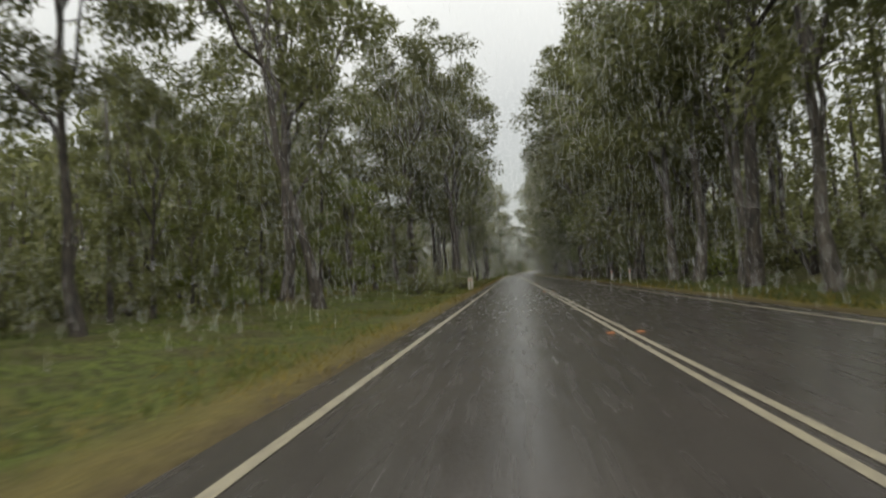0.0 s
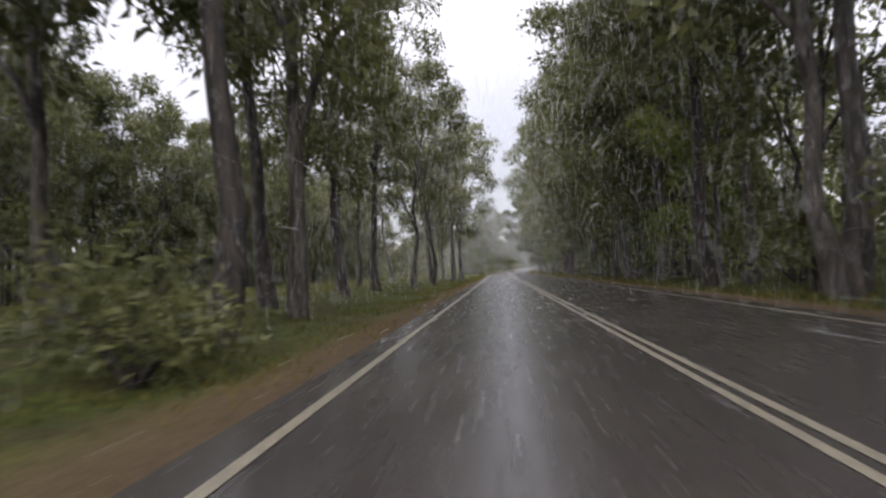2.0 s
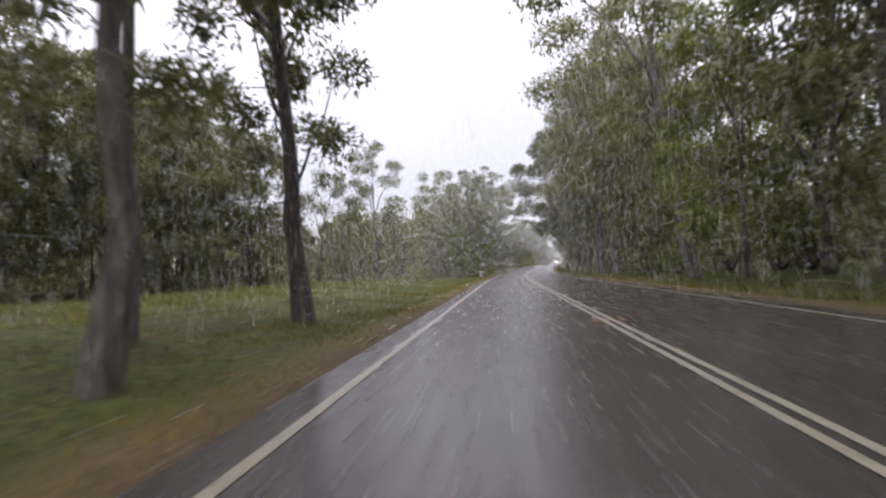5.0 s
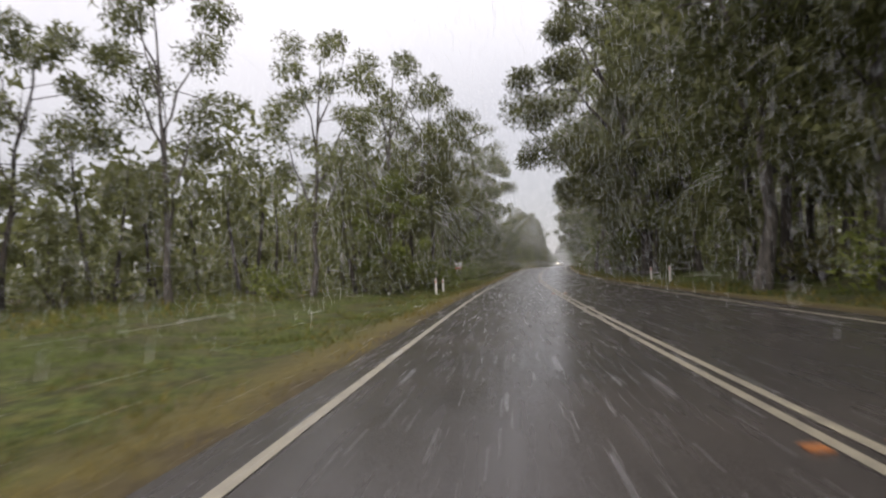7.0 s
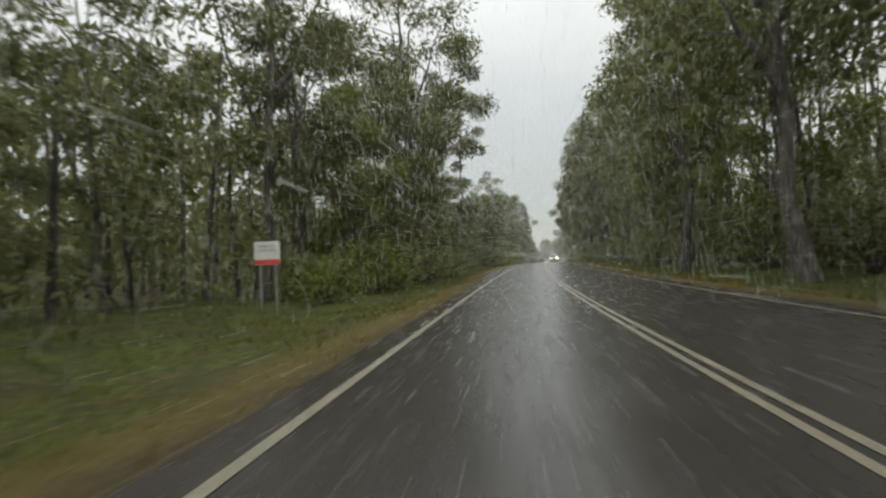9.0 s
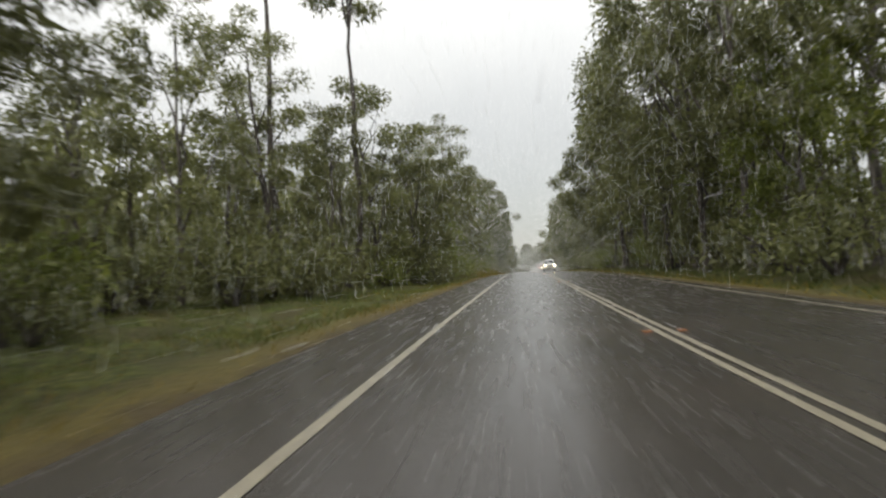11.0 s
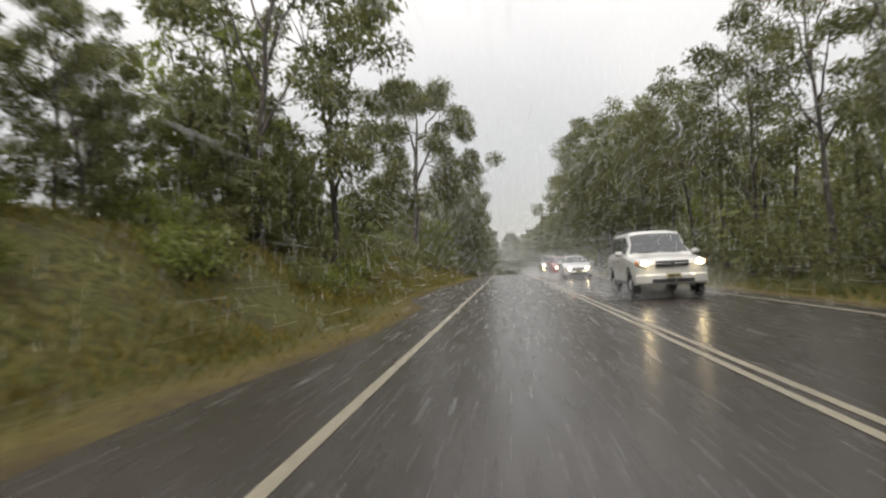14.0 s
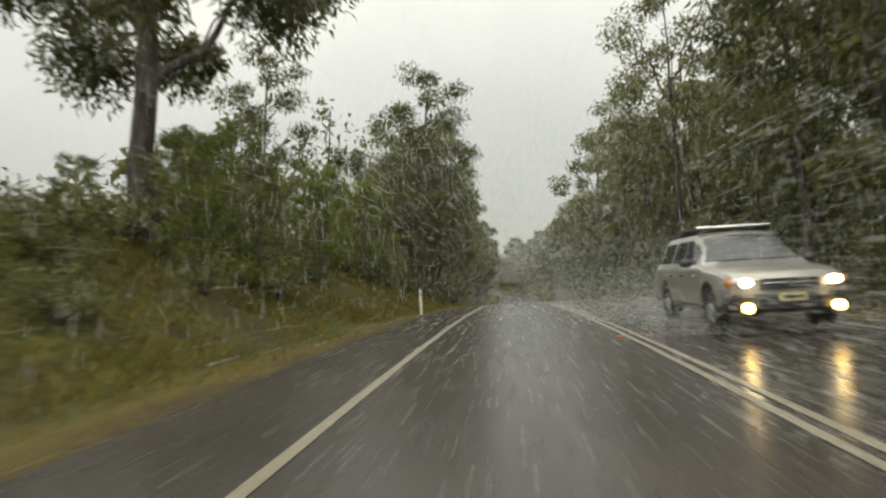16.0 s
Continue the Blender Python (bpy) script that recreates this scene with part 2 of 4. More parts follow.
BARK_DARK = make_bark("dark_bark", (0.010, 0.009, 0.008), (0.072, 0.058, 0.046))
BARK_GREY = make_bark("grey_bark", (0.022, 0.019, 0.017), (0.130, 0.114, 0.096))
POST_WHITE = make_plain("post_white", (0.58, 0.56, 0.51), 0.45)
POST_RED = make_plain("reflector_red", (0.45, 0.03, 0.02), 0.25)
AMBER = make_plain("reflector_amber", (0.34, 0.12, 0.03), 0.4)
STEEL = make_plain("galvanised_steel", (0.45, 0.46, 0.47), 0.42, 0.85)
SIGN_WHITE = make_plain("sign_white", (0.52, 0.52, 0.50), 0.4, 0, 0.12)
SIGN_RED = make_plain("sign_red", (0.52, 0.06, 0.06), 0.4, 0, 0.15)
POLE_WOOD = make_bark("pole_timber", (0.075, 0.065, 0.055), (0.200, 0.180, 0.155))
PORCELAIN = make_plain("insulator", (0.30, 0.20, 0.15), 0.25)
RUBBER = make_plain("tyre_rubber", (0.018, 0.018, 0.018), 0.7)
TRIM = make_plain("black_trim", (0.020, 0.020, 0.022), 0.45)
CHROME = make_plain("bright_metal", (0.62, 0.63, 0.65), 0.22, 1.0, 0.1)
GLASS_CAR = make_plain("tinted_glass", (0.030, 0.036, 0.040), 0.06, 0.0, 0.1)
HEADLIGHT = make_glow("headlight_lens", (1.0, 0.82, 0.50), 16.0)
LAMP_GLASS = make_plain("lamp_glass", (0.55, 0.57, 0.58), 0.12, 0.3, 0.1)
FOGLIGHT = make_glow("fog_light_lens", (1.0, 0.62, 0.20), 12.0)
BLINKER = make_plain("amber_lens", (0.60, 0.22, 0.03), 0.2)
TAIL_RED = make_plain("red_lens", (0.30, 0.015, 0.015), 0.2)
PLATE = make_plain("plate", (0.45, 0.40, 0.20), 0.4)
# white scatter mixed into the water imitates the bright sky drops refract
WATER = make_glass("whitened_drop_water", (1.0, 1.0, 1.0), 0.05, 1.33)
_n, _l = WATER.node_tree.nodes, WATER.node_tree.links
_n["Principled BSDF"].inputs["Transmission Weight"].default_value = 0.40
_thin, _both = _n.new("ShaderNodeBsdfTranslucent"), _n.new("ShaderNodeMixShader")
_thin.inputs["Color"].default_value = (0.95, 0.97, 1.0, 1)
_both.inputs[0].default_value = 0.5
_l.new(_n["Principled BSDF"].outputs[0], _both.inputs[1])
_l.new(_thin.outputs[0], _both.inputs[2])
_l.new(_both.outputs[0], _n["Material Output"].inputs["Surface"])



def make_veil(name, clear):
    """Fine white water: half of the light scatters back, half goes through."""
    m, n, l, b = material(name, (0.92, 0.94, 0.97), 0.5)
    thin, both = n.new("ShaderNodeBsdfTranslucent"), n.new("ShaderNodeMixShader")
    thin.inputs["Color"].default_value = (0.92, 0.94, 0.97, 1)
    both.inputs[0].default_value = 0.5
    l.new(b.outputs[0], both.inputs[1])
    l.new(thin.outputs[0], both.inputs[2])
    last = both
    if clear:
        last, gap = n.new("ShaderNodeMixShader"), n.new("ShaderNodeBsdfTransparent")
        last.inputs[0].default_value = clear
        l.new(both.outputs[0], last.inputs[1])
        l.new(gap.outputs[0], last.inputs[2])
    l.new(last.outputs[0], n["Material Output"].inputs["Surface"])
    return m


VEIL = make_veil("rain_thread", 0.0)
MIST = make_veil("road_mist", 0.55)


# ---- mesh helpers ----
def mesh_from(name, verts, faces, mats, face_mat=None, smooth_faces=False):
    """verts N x 3, faces M x 3 or M x 4, as arrays."""
    verts, faces = np.asarray(verts, np.float32), np.asarray(faces, np.int32)
    me = bpy.data.meshes.new(name)
    me.vertices.add(len(verts))
    me.vertices.foreach_set("co", verts.ravel())
    k = faces.shape[1]
    me.loops.add(faces.size)
    me.loops.foreach_set("vertex_index", faces.ravel())
    me.polygons.add(len(faces))
    me.polygons.foreach_set("loop_start", np.arange(0, faces.size, k, dtype=np.int32))
    me.polygons.foreach_set("loop_total", np.full(len(faces), k, np.int32))
    me.polygons.foreach_set("use_smooth", np.full(len(faces), smooth_faces, bool))
    for m in mats if isinstance(mats, (list, tuple)) else [mats]:
        me.materials.append(m)
    if face_mat is not None:
        me.polygons.foreach_set("material_index", np.asarray(face_mat, np.int32))
    me.update(calc_edges=True)
    me.validate()
    return me


def part(name, bm, mat, parent=None, label="", soft=False):
    if soft:
        for f in bm.faces:
            f.smooth = True
    me = bpy.data.meshes.new(name)
    bm.to_mesh(me)
    bm.free()
    if soft:
        me.set_sharp_from_angle(angle=radians(38))
    me.materials.append(mat)
    ob = new(name, me)
    ob.parent = parent
    if label:
        ob["label"] = label
    return ob


def part_data(name, me, parent, label=""):
    ob = new(name, me)
    ob.parent = parent
    if label:
        ob["label"] = label
    return ob


def box(bm, x0, x1, y0, y1, z0, z1, bevel=0.0):
    vs = [bm.verts.new((x, y, z)) for z in (z0, z1) for y in (y0, y1) for x in (x0, x1)]
    fs = [bm.faces.new([vs[i] for i in q]) for q in ((0, 2, 3, 1), (4, 5, 7, 6), (0, 1, 5, 4), (2, 6, 7, 3), (0, 4, 6, 2), (1, 3, 7, 5))]
    if bevel:
        es = list({e for f in fs for e in f.edges})
        bmesh.ops.bevel(bm, geom=es, offset=bevel, segments=2, affect="EDGES", profile=0.6)
    return bm


def cyl(bm, r, depth, m, seg=16, r2=None):
    bmesh.ops.create_cone(bm, cap_ends=True, segments=seg, radius1=r, radius2=r if r2 is None else r2, depth=depth, matrix=m)
    return bm


def tube(points, radii, seg=7):
    """A tapering tube along points, as arrays."""
    pts, vs, fs = np.asarray(points, float), [], []
    for i, (p, r) in enumerate(zip(pts, radii)):
        d = pts[min(i + 1, len(pts) - 1)] - pts[max(i - 1, 0)]
        d = d / (np.linalg.norm(d) + 1e-9)
        side = np.cross(d, (0.3, 0.9, 0.1) if abs(d[1]) < 0.8 else (0.9, 0.3, 0.1))
        side /= np.linalg.norm(side)
        other = np.cross(d, side)
        for k in range(seg):
            a = 2 * math.pi * k / seg
            vs.append(p + r * (math.cos(a) * side + math.sin(a) * other))
    for i in range(len(pts) - 1):
        for k in range(seg):
            a, b = i * seg + k, i * seg + (k + 1) % seg
            fs.append((a, b, b + seg, a + seg))
    return np.array(vs), np.array(fs)


def join(pieces):
    vs, fs, n = [], [], 0
    for v, f in pieces:
        vs.append(v)
        fs.append(f + n)
        n += len(v)
    return np.concatenate(vs), np.concatenate(fs)


def leaves(rng, centres, spread, count, length, width, droop=0.5):
    """Leaf sprays round clump centres: each a narrow folded blade."""
    c = centres[rng.integers(0, len(centres), count)]
    g = rng.normal(size=(count, 3))
    g /= np.linalg.norm(g, axis=1)[:, None] + 1e-9
    rad = rng.random(count)[:, None] ** 0.45
    p = c + g * rad * spread
    d = rng.normal(size=(count, 3)) + np.array([0, 0, -droop]) + g * 0.5
    d /= np.linalg.norm(d, axis=1)[:, None]
    w = np.cross(d, rng.normal(size=(count, 3)))
    w /= np.linalg.norm(w, axis=1)[:, None] + 1e-9
    ln = length * rng.uniform(0.6, 1.4, (count, 1))
    wd = width * rng.uniform(0.6, 1.4, (count, 1))
    v = np.stack([p + d * ln * 0.3 + w * wd * 0.6, p + d * ln, p - w * wd * 0.5], 1).reshape(-1, 3)
    i = np.arange(count)[:, None] * 3
    return v, i + np.array([[0, 1, 2]])


# ---- ground and road ----
def left_seal(s):
    """Width of seal outside the left edge line."""
    return 0.55 + 1.25 * smooth(285, 330, s) - 0.7 * smooth(404, 412, s) * (1 - smooth(419, 422, s)) + 0.5 * smooth(421, 425, s) * (1 - smooth(436, 450, s))


def ground_z(s, u):
    s, u = np.asarray(s, float), np.asarray(u, float)
    out_l = np.maximum(0, -u - LANE - left_seal(s))
    out_r = np.maximum(0, u - LANE - 0.9)
    z = np.where(out_l > 0, -0.16 * smooth(0, 2.5, out_l) + 0.30 * smooth(3, 9, out_l), 0.0)
    z = z + np.where(out_l > 0, smooth(365, 408, s) * (2.5 * smooth(1.0, 7.5, out_l) + 0.8 * smooth(7, 14, out_l)), 0.0)
    z = z + np.where(out_r > 0, -0.12 * smooth(0, 2, out_r) + 0.55 * smooth(2.5, 8, out_r), 0.0)
    out = np.maximum(out_l, out_r)
    wob = 0.10 * np.sin(s * 0.61 + u * 0.9) + 0.07 * np.sin(s * 1.37 - u * 1.7) + 0.05 * np.sin(s * 2.9 + u * 2.3)
    z = z + wob * smooth(0.6, 4, out)
    inside = (out <= 0)
    return np.where(inside, -0.06, z - 0.012)


def grid_sheet(name, ss, us_of, z_of, mat):
    rows, uvs = [], []
    for s in ss:
        us = us_of(s)
        rows.append(on_road(np.full(len(us), s), us, z_of(np.full(len(us), s), us)))
        edge = np.where(us < 0, -us - LANE - left_seal(s), us - LANE - 0.9)
        uvs.append(np.stack([np.where(mat is ASPHALT, us / 10.0, edge), np.full(len(us), s / 10.0 if mat is ASPHALT else s)], -1))
    k = len(rows[0])
    v, uv = np.concatenate(rows), np.concatenate(uvs)
    i = (np.arange(len(ss) - 1)[:, None] * k + np.arange(k - 1)[None]).ravel()
    f = np.stack([i, i + 1, i + k + 1, i + k], -1)
    me = mesh_from(name, v, f, mat, smooth_faces=True)
    layer = me.uv_layers.new(name="lane")
    layer.data.foreach_set("uv", uv[f.ravel()].astype(np.float32).ravel())
    return new(name, me)


_side = np.array([0.0, 0.25, 0.6, 1.0, 1.5, 2, 2.6, 3.3, 4, 5, 6, 7, 8, 9.5, 11, 13, 16, 20, 27, 40, 70, 140, 400, 1500])


def ground_us(s):
    return np.concatenate([(-LANE - float(left_seal(s)) + 0.02 - _side)[::-1], LANE + 0.88 + _side])


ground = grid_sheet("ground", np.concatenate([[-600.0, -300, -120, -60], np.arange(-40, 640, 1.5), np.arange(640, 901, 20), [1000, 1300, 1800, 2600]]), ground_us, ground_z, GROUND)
tagged(ground, "damp grass verge, ochre gravel edge and leaf litter", "ground", kind="structure")

road_ob = grid_sheet("road", np.concatenate([[-600.0, -300], np.arange(-120, 901, 3.0), [1300, 2600]]), lambda s: np.concatenate([[-LANE - float(left_seal(s)) - 0.08], np.linspace(-LANE, LANE, 9), [LANE + 0.95]]),
                     lambda s, u: -0.004 * np.abs(u) + 0.03 - 0.06 * (np.abs(u) > 4.05), ASPHALT)
tagged(road_ob, "wet dark asphalt of a two-lane country road", "road", kind="structure")


def road_line(u, width, s0, s1):
    ss = np.arange(s0, s1, 2.0)
    us = np.array([u - width / 2, u + width / 2])
    v = np.concatenate([on_road(np.full(2, s), us, 0.036 - 0.004 * np.abs(us)) for s in ss])
    i = np.arange(len(ss) - 1) * 2
    f = np.stack([i, i + 1, i + 3, i + 2], -1)
    return new("road_line", mesh_from("road_line", v, f, PAINT))


for u, label in ((-LANE, "cream-white painted edge line on wet asphalt"), (-0.215, "worn cream line of the double centre line"),
                 (-0.034, "worn cream line of the double centre line"), (LANE, "cream-white painted edge line on wet asphalt")):
    tagged(road_line(u, 0.115 if abs(u) > 1 else 0.088, -60, 640), label, "road marking", kind="structure")


# ---- trees ----
def clump_leaves(rng, centres, ball, count, length, width):
    """Leaves on domed clumps: thick towards the upper shell, hanging at the rim."""
    size = rng.uniform(0.62, 1.30, len(centres))
    pick = rng.choice(len(centres), count, p=size ** 2 / (size ** 2).sum())
    c = centres[pick]
    g = rng.normal(size=(count, 3))
    g[:, 2] = np.where(rng.random(count) < 0.35, np.abs(g[:, 2]), g[:, 2])
    g /= np.linalg.norm(g, axis=1)[:, None] + 1e-9
    p = c + g * (0.35 + 0.65 * rng.random((count, 1)) ** 0.55) * ball * size[pick][:, None] * rng.uniform(0.85, 1.15, (count, 1))
    d = rng.normal(size=(count, 3)) * 0.8 + g * 0.7 + np.array([0, 0, -0.55])
    d /= np.linalg.norm(d, axis=1)[:, None]
    w = np.cross(d, rng.normal(size=(count, 3)))
    w /= np.linalg.norm(w, axis=1)[:, None] + 1e-9
    ln, wd = length * rng.uniform(0.6, 1.4, (count, 1)), width * rng.uniform(0.6, 1.4, (count, 1))
    v = np.stack([p + d * ln * 0.3 + w * wd * 0.6, p + d * ln, p - w * wd * 0.5], 1).reshape(-1, 3)
    return v, np.arange(count)[:, None] * 3 + np.array([[0, 1, 2]])


def tree_meshes(seed, height, spread, base, trunk_r, clumps, n_leaf, leaf_size, bark, leaf, lean=0.04, dense=1.0):
    """A trunk that forks into rising limbs, each carrying domed clumps of leaves on the crown's envelope."""
    rng = np.random.default_rng(seed)
    n, fork = 9, max(base * 0.9, 0.16)
    t = np.linspace(0, 1, n)
    bend = rng.normal(size=2) * lean * height
    wig = np.cumsum(rng.normal(size=(n, 2)) * 0.010 * height, 0)
    wig[0] = 0
    axis = np.stack([bend[0] * t ** 1.5 + wig[:, 0], bend[1] * t ** 1.5 + wig[:, 1], -0.15 + t * height * 0.86], -1)
    rad = trunk_r * (1 - 0.84 * t) * np.where(t < 0.02, 1.4, 1.0)
    pieces = [tube(axis, rad * 0.85, 8)]

    def on_axis(h):
        return np.array([np.interp(h / 0.86, t, axis[:, j]) for j in range(3)])
    # main limbs leave the trunk from the fork upwards and curve towards the light
    limbs, k_limb = [], 6
    for k in range(k_limb):
        h = fork + (0.68 - fork) * (k / k_limb) ** 0.9 + rng.uniform(0, 0.04)
        at, az = on_axis(h), k * 2.4 + rng.normal() * 0.35
        top = min(0.93, h + rng.uniform(0.20, 0.34))
        reach = spread * rng.uniform(0.50, 0.85) * (1 - 0.35 * h)
        end = on_axis(top) * 0.25 + 0.75 * np.array([at[0], at[1], top * height]) + np.array([math.cos(az), math.sin(az), 0]) * reach
        q = np.linspace(0, 1, 6)[:, None]
        path = at + (end - at) * q + np.array([0, 0, -0.10 * height * 0.5]) * np.sin(math.pi * q) * 0.5
        path[1:-1] += rng.normal(size=(4, 3)) * 0.03 * spread
        r0 = trunk_r * 0.50 * (1.1 - 0.7 * h)
        pieces.append(tube(path, r0 * (1 - 0.78 * q[:, 0]), 5))
        limbs.append(path)
    nodes = np.concatenate([l[2:] for l in limbs] + [axis[int(n * fork) + 2:]])
    mid, half = 0.5 * (base + 1.0) * height, 0.5 * (1.0 - base) * height
    centres = []
    for k in range(clumps):
        # low-discrepancy directions over the envelope, wider than high near its lower rim
        z = 1 - 1.86 * (k + 0.5) / clumps
        az = k * 2.39996 + rng.normal() * 0.25
        out = (0.55 + 0.45 * rng.random() ** 0.5) * spread
        ring = math.sqrt(max(0.05, 1 - abs(z) ** 2.2)) * (1.0 if z > -0.3 else 0.92)
        sway = on_axis(min(0.86, 0.5 + 0.36 * z))
        c = np.array([sway[0] + math.cos(az) * ring * out, sway[1] + math.sin(az) * ring * out, mid + z * half * rng.uniform(0.86, 0.98) - 0.03 * height])
        near = nodes[np.argmin(((nodes - c) ** 2).sum(1) + 2.0 * np.maximum(0, nodes[:, 2] - c[2]) ** 2)]
        bow = (near + c) / 2 + rng.normal(size=3) * 0.05 * spread + np.array([0, 0, 0.03 * height * 0.4])
        r0 = trunk_r * 0.15
        pieces.append(tube([near, bow, c], [r0, r0 * 0.7, r0 * 0.25], 4))
        centres.append(c)
        centres.append(c + rng.normal(size=3) * np.array([0.16, 0.16, 0.08]) * spread)
    centres = np.array(centres)
    ball = np.array([0.29, 0.29, 0.23]) * spread * dense
    v, f = join([clump_leaves(rng, centres, ball, int(n_leaf * 0.80), leaf_size, leaf_size * 0.32),
                 clump_leaves(rng, centres, ball * 0.62, int(n_leaf * 0.24), leaf_size * 1.25, leaf_size * 0.66)])
    tv, tf = join(pieces)
    return mesh_from("trunk", tv, tf, bark, smooth_faces=True), mesh_from("crown", v, f, leaf)


KINDS = {
    # name: (height, trunk mesh, crown mesh)
    "tall_a": (25, *tree_meshes(1, 25, 5.0, 0.34, 0.33, 20, 7600, 0.37, BARK_DARK, LEAF_GUM)),
    "tall_b": (23, *tree_meshes(2, 23, 4.5, 0.22, 0.28, 21, 7600, 0.37, BARK_GREY, LEAF_DARK)),
    "tall_c": (21, *tree_meshes(3, 21, 4.2, 0.28, 0.25, 18, 7200, 0.35, BARK_DARK, LEAF_GUM, 0.07)),
    "full": (16, *tree_meshes(4, 16, 3.7, 0.08, 0.22, 22, 7600, 0.33, BARK_DARK, LEAF_DARK)),
    "fresh": (12, *tree_meshes(5, 12, 3.1, 0.06, 0.17, 19, 7200, 0.27, BARK_GREY, LEAF_FRESH)),
    "open": (20, *tree_meshes(6, 20, 5.0, 0.42, 0.24, 14, 6600, 0.34, BARK_DARK, LEAF_GUM, 0.08, 0.8)),
    "far_a": (23, *tree_meshes(9, 23, 4.6, 0.20, 0.28, 16, 3000, 0.60, BARK_DARK, LEAF_DARK)),
    "far_b": (20, *tree_meshes(10, 20, 4.4, 0.16, 0.25, 16, 3000, 0.58, BARK_GREY, LEAF_GUM, 0.06)),
    "pole": (27, *tree_meshes(8, 27, 3.6, 0.60, 0.24, 12, 4800, 0.35, BARK_DARK, LEAF_GUM, 0.03)),
}
TREE_LABELS = {
    "tall_a": "tall dark-barked gum tree with grey-green crown", "tall_b": "tall grey-barked gum tree with dark dense crown",
    "tall_c": "slender leaning gum tree with grey-green leaves", "full": "bushy dark green tree leafed almost to the ground",
    "fresh": "small bright green tree with leafy low crown", "open": "open-crowned gum tree with bare dark limbs",
    "far_a": "tall dark green gum tree far along the road", "far_b": "grey-green gum tree far along the road",
    "pole": "very tall thin gum with a high tuft of leaves",
}
_first = {}


def plant(kind, s, u, scale=1.0, turn=0.0, tilt=0.0, group="roadside trees", grove=None):
    p = on_road(s, u, float(ground_z(s, u)))
    m = Matrix.LocRotScale(Vector([float(c) for c in p]), Euler((radians(tilt), 0, turn)), Vector((scale, scale, scale)))
    if grove is not None:
        grove.append((kind, np.array(m)))
        return None
    if kind not in _first:
        root = new("tree")
        part_data("trunk", KINDS[kind][1], root)
        part_data("crown", KINDS[kind][2], root)
        tagged(root, TREE_LABELS[kind], "tree", group)
        root.matrix_basis = m
        _first[kind] = root
        return root
    ob = copy_thing(_first[kind], Matrix())
    ob.matrix_basis = m
    return ob


GROVE_MATERIALS = [BARK_DARK, BARK_GREY, LEAF_GUM, LEAF_DARK, LEAF_FRESH]


def grove_object(name, grove, label):
    """Trees too far off to tell apart, joined."""
    vs, fs, mats, n = [], [], [], 0
    for kind, m in grove:
        for me in KINDS[kind][1:]:
            co = np.empty(len(me.vertices) * 3, np.float32)
            me.vertices.foreach_get("co", co)
            idx = np.empty(len(me.loops), np.int32)
            me.loops.foreach_get("vertex_index", idx)
            k = len(me.loops) // len(me.polygons)
            f = idx.reshape(-1, k)
            f = f if k == 3 else np.concatenate([f[:, [0, 1, 2]], f[:, [0, 2, 3]]])
            vs.append(co.reshape(-1, 3) @ m[:3, :3].T + m[:3, 3])
            fs.append(f + n)
            mats.append(np.full(len(f), GROVE_MATERIALS.index(me.materials[0])))
            n += len(me.vertices)
    me = mesh_from(name, np.concatenate(vs), np.concatenate(fs), GROVE_MATERIALS, np.concatenate(mats))
    return tagged(new(name, me), label, "trees", kind="stuff")


def setback(s):
    """Left tree line: metres outside the edge line, and a factor on the height."""
    clearing = float(smooth(44, 56, s) * (1 - smooth(226, 240, s)))
    bank = float(smooth(390, 402, s) * (1 - smooth(480, 505, s)))
    gap = float(smooth(316, 325, s) * (1 - smooth(353, 360, s)))
    far = float(smooth(494, 506, s))
    low = float(smooth(226, 234, s) * (1 - smooth(258, 266, s)))
    young = float(smooth(357, 365, s) * (1 - smooth(390, 402, s)))
    hollow = float(smooth(262, 270, s) * (1 - smooth(283, 292, s)))
    first = 1 - float(smooth(40, 50, s))
    return 4.6 + 5.5 * first + 26.0 * clearing + 8.0 * bank + 3.5 * gap, 1.0 - 0.34 * first - 0.42 * gap - 0.30 * low * (1 - clearing) - 0.40 * hollow - 0.34 * young - 0.52 * bank - 0.12 * far + 0.08 * clearing


rng = np.random.default_rng(11)
far_trees, field_trees = [], []
# left row
s = 12.0
while s < 820:
    back, grow = setback(s)
    field = 50 < s < 236
    kind = rng.choice(["tall_a", "tall_b", "tall_c", "full", "open", "fresh"],
                      p=[0.0, 0.38, 0.0, 0.60, 0.0, 0.02] if field else [0.13, 0.13, 0.14, 0.34, 0.06, 0.20])
    if field and kind in ("full", "fresh"):
        grow *= 1.25
    if not (397 < s < 512 or 29 < s < 41):
        if s > 520:
            kind = rng.choice(["far_a", "far_b"])
        plant(str(kind), s, -LANE - back - rng.uniform(0.0, 3.5) - (4.6 if 255 < s < 281 else 0.0), grow * rng.uniform(0.78, 1.02), rng.uniform(0, 6.28), rng.normal() * 2.0,
              grove=far_trees if s > 545 else field_trees if field else None)
    s += rng.uniform(3.4, 6.4) * (0.55 if field else 1.0 if s < 540 else 1.7 if s < 640 else 2.6)
